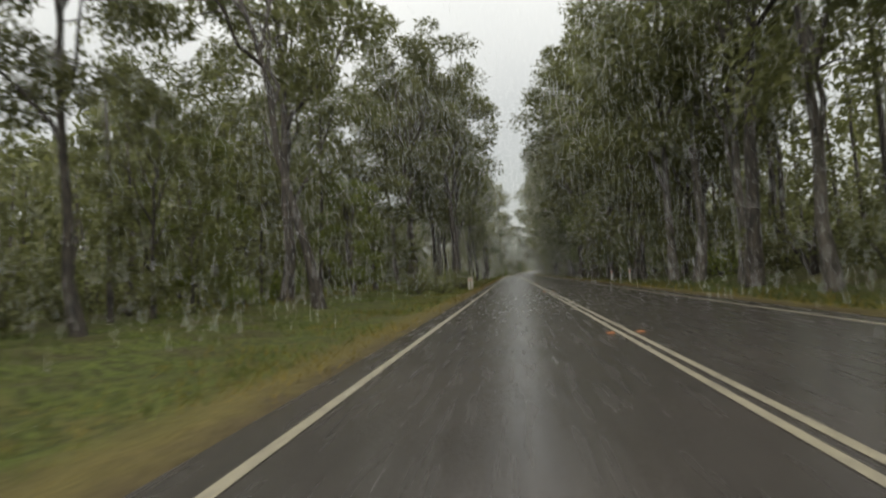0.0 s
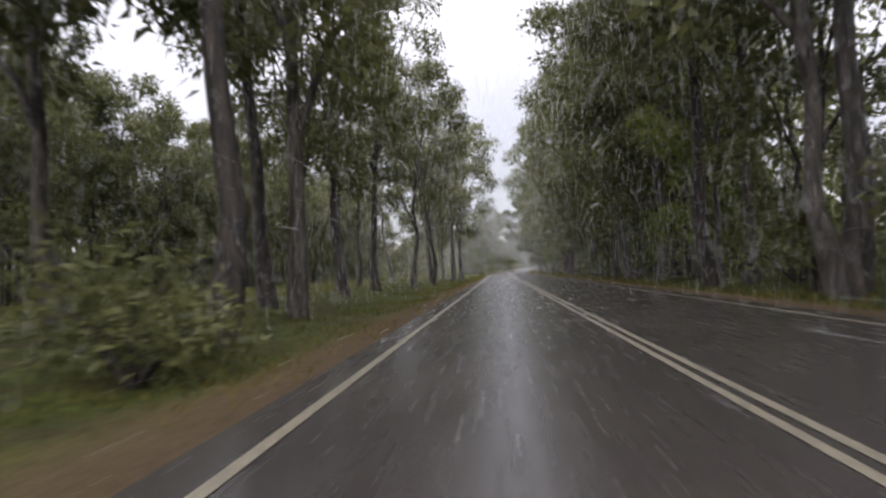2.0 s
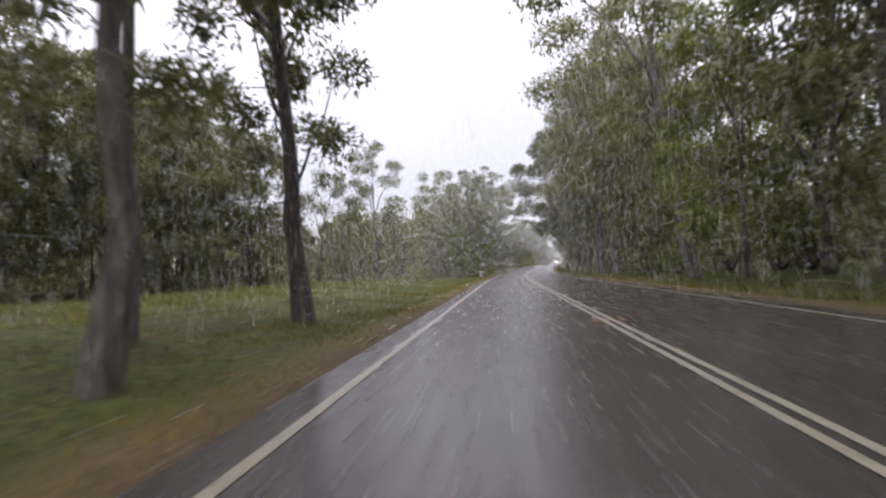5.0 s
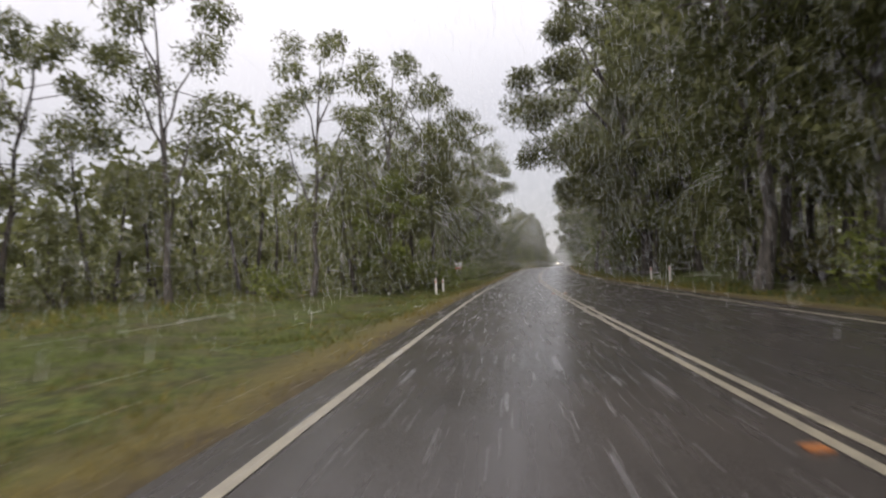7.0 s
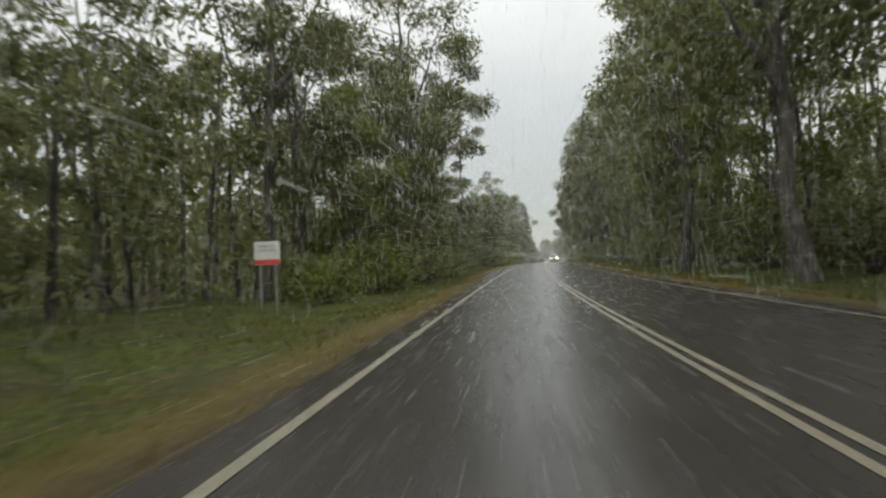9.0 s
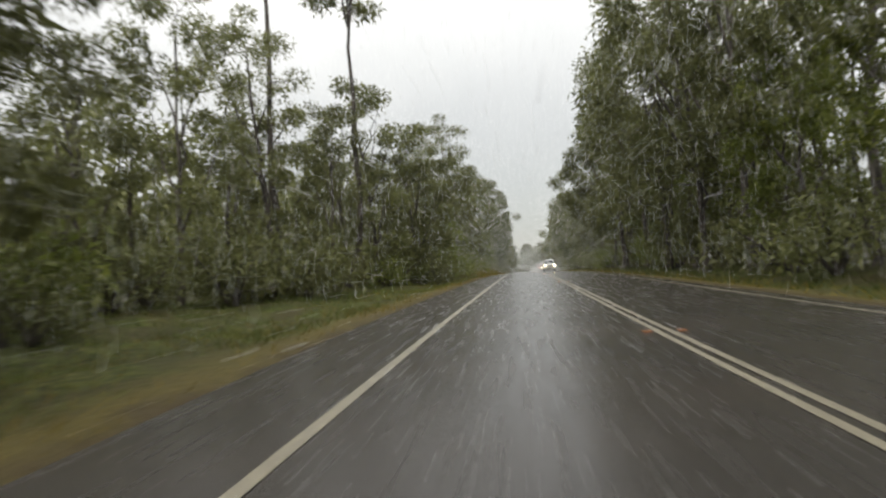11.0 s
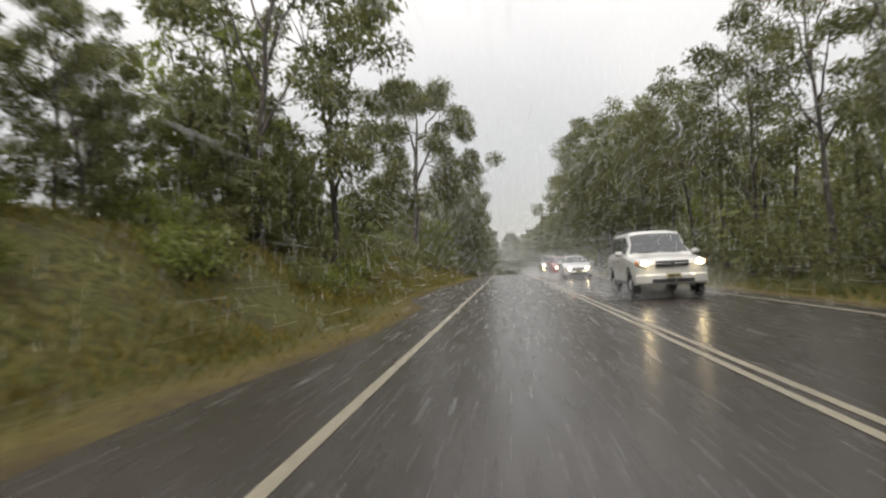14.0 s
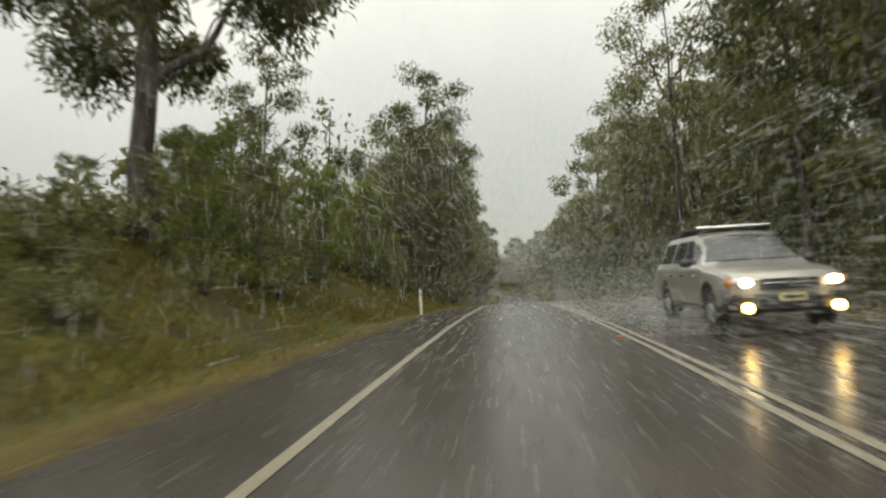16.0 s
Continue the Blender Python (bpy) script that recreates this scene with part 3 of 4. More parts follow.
# right row: a closer, denser wall
s = 8.0
while s < 820:
    grow = 1.14 - 0.10 * float(smooth(300, 335, s)) - 0.48 * float(smooth(402, 413, s)) + 0.40 * float(smooth(438, 496, s))
    kind = rng.choice(["tall_a", "tall_b", "tall_c", "full", "open", "fresh"], p=[0.15, 0.26, 0.07, 0.40, 0.0, 0.12])
    u = LANE + 3.2 + (2.6 if 236 < s < 252 else 0.0) + 2.6 * float(smooth(285, 330, s)) + rng.uniform(0.0, 3.0)
    if kind in ("full", "fresh"):
        u += 1.3
    if s > 520:
        kind = rng.choice(["far_a", "far_b"])
    plant(str(kind), s, u, grow * rng.uniform(0.85, 1.08), rng.uniform(0, 6.28), rng.normal() * 2.0, grove=far_trees if s > 545 else None)
    s += rng.uniform(3.7, 6.2) * (1.0 if s < 540 else 1.7 if s < 640 else 2.6)

grove_object("far_trees", far_trees, "grey-green gum trees far along the road in rain")
grove_object("field_trees", field_trees, "line of gum trees across the grass clearing")

# trees that stand out
plant("tall_a", 36.0, -14.2, 1.12, 0.4)
plant("open", 29.0, -10.3, 1.15, 2.0)
plant("tall_b", 43.0, 7.9, 1.15, 2.2)
plant("tall_a", 64.5, -11.4, 1.05, 1.2)
plant("tall_b", 69.0, -12.6, 1.1, 0.7)
plant("full", 63.5, -14.8, 1.2, 2.0)
plant("tall_b", 75.5, -14.5, 1.1, 4.0)
plant("tall_c", 114.5, -9.3, 1.0, 2.2)
plant("open", 123.7, -8.4, 1.1, 3.2)
plant("tall_b", 283.0, -12.2, 0.9, 0.9)
plant("tall_b", 244.0, -10.6, 0.72, 0.9)
plant("tall_a", 141.0, -7.8, 0.95, 0.2)
plant("tall_b", 151.0, -7.4, 0.95, 1.4)
plant("tall_a", 161.0, -7.6, 0.9, 2.9)
# gums of the parkland before the clearing
for s, u, kind, scale in ((44.5, -17.0, "tall_b", 1.1), (58.0, -15.5, "tall_c", 1.0), (71.0, -7.9, "tall_a", 1.15), (77.5, -8.2, "tall_b", 1.12), (83.0, -11.0, "tall_a", 1.1), (88.5, -11.5, "tall_b", 1.0), (95.0, -10.6, "tall_c", 1.1), (101.0, -12.5, "tall_b", 1.0), (106.5, -11.0, "tall_a", 1.0),
                          (118.5, -14.8, "tall_c", 1.0), (133.0, -9.6, "tall_c", 0.95), (137.5, -14.5, "open", 1.0), (147.0, -11.0, "tall_b", 0.85), (156.5, -10.2, "tall_b", 0.82), (166.0, -9.2, "tall_c", 0.75)):
    plant(kind, s, u, scale, s * 1.7)
# fill the wall beside the far lane
for s, u, kind, scale in ((66.0, 7.3, "tall_a", 1.15), (76.0, 7.1, "tall_b", 1.18), (87.0, 7.1, "tall_a", 1.15), (97.0, 7.3, "tall_b", 1.12),
                          (101.0, 9.0, "tall_b", 1.0), (106.0, 9.6, "full", 1.3), (111.5, 8.8, "tall_b", 1.05), (117.0, 9.6, "full", 1.3), (123.0, 9.0, "tall_b", 1.0),
                          (221.0, 9.2, "tall_b", 1.05), (227.0, 8.6, "full", 1.3), (234.0, 9.4, "tall_b", 1.0), (349.0, 9.4, "tall_b", 1.0), (355.5, 8.8, "full", 1.25),
                          (361.0, 9.6, "tall_b", 1.02), (366.5, 9.0, "full", 1.2), (371.5, 9.8, "tall_a", 0.9),
                          (458.0, 9.2, "tall_b", 0.62), (464.0, 9.8, "full", 0.95), (470.0, 9.2, "tall_b", 0.72), (476.5, 9.4, "full", 1.1), (482.0, 9.0, "tall_b", 0.85)):
    plant(kind, s, u, scale, s * 1.7)
# gums that stand above the bank's scrub
for s, u, kind, scale in ((389.0, -9.8, "tall_a", 0.70), (404.5, -10.6, "tall_b", 0.52), (432.0, -10.6, "full", 1.06), (424.0, -11.6, "full", 1.0), (427.0, -15.0, "fresh", 1.0), (476.0, -20.5, "fresh", 0.45), (470.0, -24.0, "full", 0.60), (464.5, -25.0, "fresh", 0.85), (479.0, -27.0, "full", 0.66), (459.0, -24.0, "full", 0.62), (421.5, -12.8, "full", 0.36), (417.5, -14.0, "full", 0.34),
                          (500.0, -18.5, "tall_b", 0.66), (524.0, -11.5, "tall_b", 0.80), (531.0, -10.0, "tall_a", 0.80), (540.0, -11.0, "tall_b", 0.84)):
    plant(kind, s, u, scale, s * 1.7)
# the scrub on the bank: it falls away towards the spreading gum
for i in range(50):
    s = 398.0 + i * 1.65 + rng.uniform(-0.7, 0.7)
    tall = 5.6 + 0.9 * math.sin(s * 0.7) - 3.5 * float(smooth(429, 450, s))
    kind = str(rng.choice(["full", "fresh"], p=[0.55, 0.45]))
    plant(kind, s, -LANE - 7.4 - rng.uniform(0.0, 5.0) - 1.2 * float(smooth(440, 456, s)), tall / KINDS[kind][0] * rng.uniform(0.8, 1.1), s * 1.7)
# low trees behind the spreading gum
for s, u, kind, scale in ((473.0, -10.4, "fresh", 0.34), (476.5, -9.8, "full", 0.26), (479.0, -12.4, "fresh", 0.40), (481.0, -14.0, "fresh", 0.42), (484.0, -17.0, "full", 0.28), (486.0, -10.6, "fresh", 0.40),
                          (487.0, -14.5, "fresh", 0.55), (489.5, -17.5, "full", 0.32), (492.0, -12.0, "fresh", 0.5), (494.5, -15.5, "full", 0.46), (497.0, -10.8, "fresh", 0.55), (502.5, -11.0, "full", 0.48),
                          (505.0, -14.5, "full", 0.6), (508.0, -10.5, "full", 0.6), (514.0, -10.0, "full", 0.7), (521.0, -9.5, "full", 0.75)):
    plant(kind, s, u, scale, s * 1.7)
plant("pole", 345.5, -12.6, 1.0, 0.5)
plant("pole", 352.0, -12.2, 0.95, 2.5)

# the spreading gum by the turn-out
gum = new("tree")
_gt, _gc = tree_meshes(21, 19, 6.6, 0.22, 0.42, 34, 44000, 0.28, BARK_DARK, LEAF_GUM, 0.03, 0.66)
part_data("trunk", _gt, gum)
part_data("crown", _gc, gum)
tagged(gum, "large spreading gum tree with forked dark limbs", "tree", "roadside trees")
gum.matrix_basis = Matrix.LocRotScale(Vector([float(c) for c in on_road(474.0, -12.0, float(ground_z(474.0, -12.0)))]), Euler((0.03, 0.13, 1.0)), Vector((1.1, 1.1, 1.1)))


def spreading_gum(s, u, scale, turn, lean):
    """A copy of the spreading gum, leaning towards the left."""
    m = Matrix.Translation([float(c) for c in on_road(s, u, float(ground_z(s, u)))])
    copy_thing(gum, Matrix()).matrix_basis = m @ Matrix.Rotation(-lean, 4, "Y") @ Matrix.Rotation(turn, 4, "Z") @ Matrix.Scale(scale, 4)


# more of them, whose crowns reach out over the road
spreading_gum(257.0, 8.6, 1.25, 2.6, 0.15)
spreading_gum(387.0, 8.6, 0.92, 4.4, 0.08)


# ---- woods behind the first row, one sheet of stuff on each side ----
def woods(name, side, seed, label):
    r = np.random.default_rng(seed)
    tv, lv = [], []
    for s0 in np.concatenate([np.arange(-20, 640, 4.6), np.arange(640, 1000, 8.0)]):
        for row in range(9):
            s = s0 + r.uniform(-2.2, 2.2)
            if (side < 0 and 440 < s < 508 and row < 6) or (side < 0 and 398 < s <= 440 and row < 2) or (side > 0 and row == 3) or (row > 3 and r.random() < 0.35):
                continue
            back, grow = setback(s) if side < 0 else (5.5, 1.0 - 0.20 * float(smooth(300, 335, s)) - 0.34 * float(smooth(396, 407, s)) + 0.30 * float(smooth(440, 496, s)))
            u = side * (LANE + back + 4.5 + row * 6.0 + 3.0 * max(0, row - 3) + r.uniform(-2.0, 2.0))
            if row > 3:
                grow = min(grow, 0.72)
            h = grow * r.uniform(12, 19) * (1.15 if side > 0 else 0.97)
            p = on_road(s, u, float(ground_z(s, u)))
            tip = p + np.array([r.normal() * 0.6, r.normal() * 0.6, h * 0.85])
            tv.append(tube([p, (p + tip) / 2 + r.normal(size=3) * 0.2, tip], [0.17, 0.12, 0.03], 4))
            k = 17
            up = 0.03 + 0.93 * r.random(k) ** 1.1
            wide = 2.0 * (1.05 - 0.75 * up)
            c = p + np.stack([r.normal(size=k) * wide, r.normal(size=k) * wide, h * up], -1)
            lv.append(leaves(r, c, np.array([1.35, 1.35, 1.0]), 1250 if row == 0 else 60 if row > 3 else 270 if s < 165 else 215, 0.29 if row == 0 else 0.50 + 0.23 * min(row, 5), 0.13 if row == 0 else 0.20 + 0.14 * min(row, 6)))
    v1, f1 = join(tv)
    v2, f2 = join(lv)
    f1 = np.concatenate([f1[:, [0, 1, 2]], f1[:, [0, 2, 3]]])
    me = mesh_from(name, np.concatenate([v1, v2]), np.concatenate([f1, f2 + len(v1)]), [BARK_DARK, LEAF_DARK],
                   np.concatenate([np.zeros(len(f1)), np.ones(len(f2))]))
    return tagged(new(name, me), label, "woods", kind="stuff")


woods("woods", -1, 31, "dense dark green eucalypt woods behind the verge")
woods("woods", 1, 32, "dense dark green eucalypt woods beside the far lane")


# ---- understorey ----
def shrub_mesh(seed, size, n_leaf, leaf):
    r = np.random.default_rng(seed)
    stems, c = [], []
    for k in range(7):
        a = k * 0.9 + r.normal() * 0.3
        end = np.array([math.cos(a) * size * r.uniform(0.3, 0.8), math.sin(a) * size * r.uniform(0.3, 0.8), size * r.uniform(0.5, 1.15)])
        stems.append(tube([(0, 0, -0.05), end * 0.5 + np.array([0, 0, 0.1]), end], [0.035 * size, 0.022 * size, 0.006], 4))
        c += [end, end * 0.6, end * np.array([1.15, 1.15, 0.55])]
    v, f = leaves(r, np.array(c), np.array([0.42, 0.42, 0.36]) * size, n_leaf, 0.23, 0.085, 0.1)
    sv, sf = join(stems)
    return mesh_from("stem", sv, sf, BARK_DARK), mesh_from("foliage", v, f, leaf)


SHRUBS = [shrub_mesh(41, 1.5, 900, LEAF_DARK), shrub_mesh(42, 1.3, 800, LEAF_FRESH), shrub_mesh(43, 1.2, 800, LEAF_HEATH), shrub_mesh(44, 1.9, 950, LEAF_GUM)]
SHRUB_LABELS = ["dark green shrub in the forest understorey", "light green leafy bush on the verge", "yellowish heath bush in rough grass", "grey-green wattle bush under the trees"]
_shrub_first = {}


def plant_shrub(k, s, u, scale, turn):
    m = Matrix.LocRotScale(Vector([float(c) for c in on_road(s, u, float(ground_z(s, u)))]), Euler((0, 0, turn)), Vector((scale, scale, scale * 0.95)))
    if k not in _shrub_first:
        root = new("shrub")
        part_data("stem", SHRUBS[k][0], root)
        part_data("foliage", SHRUBS[k][1], root)
        tagged(root, SHRUB_LABELS[k], "shrub", "understorey shrubs")
        root.matrix_basis = m
        _shrub_first[k] = root
    else:
        copy_thing(_shrub_first[k], Matrix()).matrix_basis = m


for i in range(118):
    s = 12 + i * 4.4 + rng.uniform(-1.5, 1.5)
    back, _ = setback(s)
    if 256 < s < 279 or 398 < s < 470:
        continue
    k = int(rng.choice(4, p=[0.45, 0.2, 0.1, 0.25] if s < 370 else [0.2, 0.25, 0.4, 0.15]))
    plant_shrub(k, s, -LANE - back - rng.uniform(-0.6, 3.5) - (2.5 if s < 52 else 0.0), rng.uniform(0.7, 1.5), rng.uniform(0, 6.28))
for k, s, u, scale in ((0, 50.3, -7.2, 1.0), (0, 65.2, -6.6, 0.95), (3, 66.4, -7.5, 0.9), (0, 48.6, -8.6, 1.1)):
    plant_shrub(k, s, u, scale, s)
for i in range(44):
    s = 284 + i * 2.4 + rng.uniform(-1, 1)
    back, _ = setback(s)
    plant_shrub(int(rng.choice(4, p=[0.25, 0.45, 0.1, 0.2])), s, -LANE - back - rng.uniform(0.5, 2.6), rng.uniform(0.9, 1.7), rng.uniform(0, 6.28))
for i in range(150):
    s = 392 + i * 0.72 + rng.uniform(-1, 1)
    plant_shrub(int(rng.choice(4, p=[0.30, 0.20, 0.35, 0.15])), s, -LANE - (3.9 if s < 425 else 5.0) - 5.8 * rng.random() ** 0.6, rng.uniform(0.40, 0.90), rng.uniform(0, 6.28))
for i in range(98):
    s = 10 + i * 5.4 + rng.uniform(-1.5, 1.5)
    plant_shrub(int(rng.choice(4, p=[0.5, 0.2, 0.05, 0.25])), s, LANE + 5.1 + (2.2 if 236 < s < 252 else 0.0) + rng.uniform(0.0, 3.0), rng.uniform(1.0, 1.9), rng.uniform(0, 6.28))


# ---- grass ----
def grass(name, side, seed, mat, near, far, count, size, label, span=(4, 560)):
    r = np.random.default_rng(seed)
    s = r.uniform(*span, count)
    out = r.uniform(near, far, count)
    u = np.where(side < 0, -LANE - left_seal(s) - out, LANE + 0.9 + out)
    clump = np.sin(s * 0.9 + u * 1.3) + np.sin(s * 0.33 - u * 0.8)
    keep = r.random(count) < 0.45 + 0.28 * clump
    s, u = s[keep], u[keep]
    p = on_road(s, u, ground_z(s, u) - 0.02)
    n = len(s)
    d = np.stack([r.normal(size=n) * 0.7, r.normal(size=n) * 0.7, np.ones(n)], -1) * size * r.uniform(0.45, 1.5, (n, 1))
    a = r.uniform(0, 6.28, n)
    w = np.stack([np.cos(a), np.sin(a), np.zeros(n)], -1) * size * 0.075
    v = np.stack([p - w, p + w, p + d], 1).reshape(-1, 3)
    f = np.arange(n)[:, None] * 3 + np.array([[0, 1, 2]])
    tagged(new(name, mesh_from(name, v, f, mat)), label, "grass", kind="stuff")


grass("grass", -1, 51, GRASS, 0.9, 11.0, 300000, 0.17, "long wet green grass on the verge")
grass("dry_grass", -1, 52, GRASS_DRY, 0.1, 4.0, 120000, 0.13, "yellowed grass along the gravel edge")
grass("dry_grass", -1, 55, GRASS_DRY, 1.5, 15.0, 150000, 0.24, "rough yellow grass on the bank", (388, 510))
grass("grass", -1, 56, GRASS, 1.5, 15.0, 40000, 0.24, "rough green grass on the bank", (388, 510))
grass("grass", -1, 57, GRASS, 11.0, 33.0, 110000, 0.34, "long green grass across the clearing", (30, 246))
grass("dry_grass", -1, 58, GRASS_DRY, 9.0, 33.0, 40000, 0.32, "seeding yellow grass across the clearing", (30, 246))
grass("grass", 1, 53, GRASS, 0.8, 4.5, 70000, 0.24, "green grass strip beside the far lane")
grass("dry_grass", 1, 54, GRASS_DRY, 0.4, 3.0, 30000, 0.22, "yellowed grass beside the far lane")


# ---- roadside furniture ----
def stand(root, s, u, turn=0.0, z=None):
    p = on_road(s, u, float(ground_z(s, u)) if z is None else z)
    root.matrix_basis = pose(float(p[0]), float(p[1]), float(p[2]), 0, 0, turn - math.degrees(float(road(s)[3])))
    return root


def guide_post():
    root = new("guide_post")
    bm = box(bmesh.new(), -0.055, 0.055, -0.022, 0.022, -0.15, 0.98, 0.012)
    part("post", bm, POST_WHITE, root)
    part("reflector", box(bmesh.new(), -0.028, 0.028, -0.030, -0.0205, 0.74, 0.86, 0.004), POST_RED, root, "small red reflector")
    return tagged(root, "white plastic roadside guide post with red reflector", "guide post", "guide posts")


POSTS = [(51.5, -5.22), (54.4, -5.18), (238.4, -6.5), (242.7, -6.6), (56.0, 6.0), (53.5, 7.0), (246.5, 7.0), (243.5, 7.6), (483.0, -5.7)]
for k, (s, u) in enumerate(POSTS):
    if k == 0:
        post = stand(guide_post(), s, u)
    else:
        stand(copy_thing(post, Matrix()), s, u, rng.normal() * 4)


def amber_marker():
    root = new("road_marker")
    bm = bmesh.new()
    box(bm, -0.062, 0.062, -0.055, 0.055, 0.0, 0.020, 0.007)
    part("body", bm, AMBER, root)
    part("reflector", box(bmesh.new(), -0.050, 0.050, -0.060, -0.052, 0.003, 0.018, 0.002), AMBER, root, "amber reflector face")
    return tagged(root, "raised amber reflective marker on the centre line", "road marker", "centre line markers")


marker = None
for s in np.arange(11.5, 480, 24.0):
    for u in (-0.36, 0.13):
        if marker is None:
            marker = stand(amber_marker(), s, u, 0, 0.03)
        else:
            stand(copy_thing(marker, Matrix()), s, u, 0, 0.03)


def road_sign():
    root = new("road_sign")
    for x in (-0.22, 0.22):
        part("post", cyl(bmesh.new(), 0.03, 2.4, pose(x, 0.03, 0.95), 10), STEEL, root)
    part("plate", box(bmesh.new(), -0.37, 0.37, -0.012, 0.0, 1.50, 2.18, 0.004), SIGN_WHITE, root, "plain white sign plate")
    part("band", box(bmesh.new(), -0.36, 0.36, -0.018, -0.0125, 1.51, 1.66, 0.002), SIGN_RED, root, "red band along the lower edge")
    for z in (1.92, 2.05):
        part("bar", box(bmesh.new(), -0.26, 0.26, -0.018, -0.0125, z - 0.03, z + 0.03, 0.002), STEEL, root, "grey line of unreadable lettering")
    return tagged(root, "small white roadside sign with a red lower band", "road sign")


stand(road_sign(), 275.6, -9.1, 8)


def power_pole():
    root = new("power_pole")
    v, f = tube([(0, 0, -0.4), (0, 0, 6), (0.02, 0, 12.6)], [0.19, 0.16, 0.12], 10)
    part_data("pole", mesh_from("pole", v, f, POLE_WOOD, smooth_faces=True), root)
    part("crossarm", box(bmesh.new(), -1.25, 1.25, -0.17, -0.05, 12.1, 12.25, 0.01), POLE_WOOD, root)
    for x in (-1.15, -0.55, 0.55, 1.15):
        part("insulator", cyl(bmesh.new(), 0.055, 0.22, pose(x, -0.11, 12.36), 8, 0.035), PORCELAIN, root)
    for x in (-0.45, 0.45):
        v, f = tube([(0.1 * np.sign(x), -0.1, 11.45), (x, -0.11, 12.12)], [0.02, 0.02], 5)
        part_data("brace", mesh_from("brace", v, f, STEEL), root)
    return tagged(root, "timber power pole with a single crossarm", "power pole")


stand(power_pole(), 496.0, -24.0, 5)


# ---- oncoming vehicles in the far lane ----
def bowed(half, depth, z0, z1, front, bow=0.20, bevel=0.03):
    """A bar across the nose that sweeps back towards its ends."""
    bm, rings = bmesh.new(), []
    for x in np.linspace(-1, 1, 11):
        y = front + bow * abs(x) ** 3
        rings.append([bm.verts.new((x * half, yy, z)) for yy, z in ((y + bevel, z0), (y, z0 + bevel), (y, z1 - bevel), (y + bevel, z1), (y + depth, z1), (y + depth, z0))])
    for a, b in zip(rings, rings[1:]):
        for i in range(6):
            j = (i + 1) % 6
            bm.faces.new((a[i], b[i], b[j], a[j]))
    bm.faces.new(rings[0])
    bm.faces.new(rings[-1][::-1])
    bmesh.ops.recalc_face_normals(bm, faces=bm.faces[:])
    return bm


def lens(x, y, z, rx, ry, rz):
    bm = bmesh.new()
    bmesh.ops.create_uvsphere(bm, u_segments=16, v_segments=10, radius=1.0, matrix=Matrix.Translation((x, y, z)) @ Matrix.Diagonal((rx, ry, rz, 1)))
    return bm


def wheel(root, x, y, r):
    w = part("wheel", cyl(bmesh.new(), r * 0.30, 0.20, pose(x, y, r, 0, 90, 0), 16), STEEL, root)
    bm = bmesh.new()
    n, prof = 28, [(r * 0.66, -0.10), (r * 0.93, -0.11), (r, -0.07), (r, 0.07), (r * 0.93, 0.11), (r * 0.66, 0.10)]
    ring = [[bm.verts.new((x + o, y + q * math.cos(a), r + q * math.sin(a))) for q, o in prof] for a in np.linspace(0, 2 * math.pi, n, endpoint=False)]
    for i in range(n):
        for j in range(len(prof)):
            bm.faces.new((ring[i][j], ring[(i + 1) % n][j], ring[(i + 1) % n][(j + 1) % len(prof)], ring[i][(j + 1) % len(prof)]))
    part("tyre", bm, RUBBER, w)
    bm = bmesh.new()
    side = 1 if x > 0 else -1
    cyl(bm, r * 0.67, 0.10, pose(x + 0.02 * side, y, r, 0, 90, 0), 20)
    for k in range(5):
        box(bm, x + side * 0.07 - 0.008, x + side * 0.07 + 0.008, y - 0.03, y + 0.03, r - 0.02, r + 0.02)
    part("rim", bm, CHROME, w)


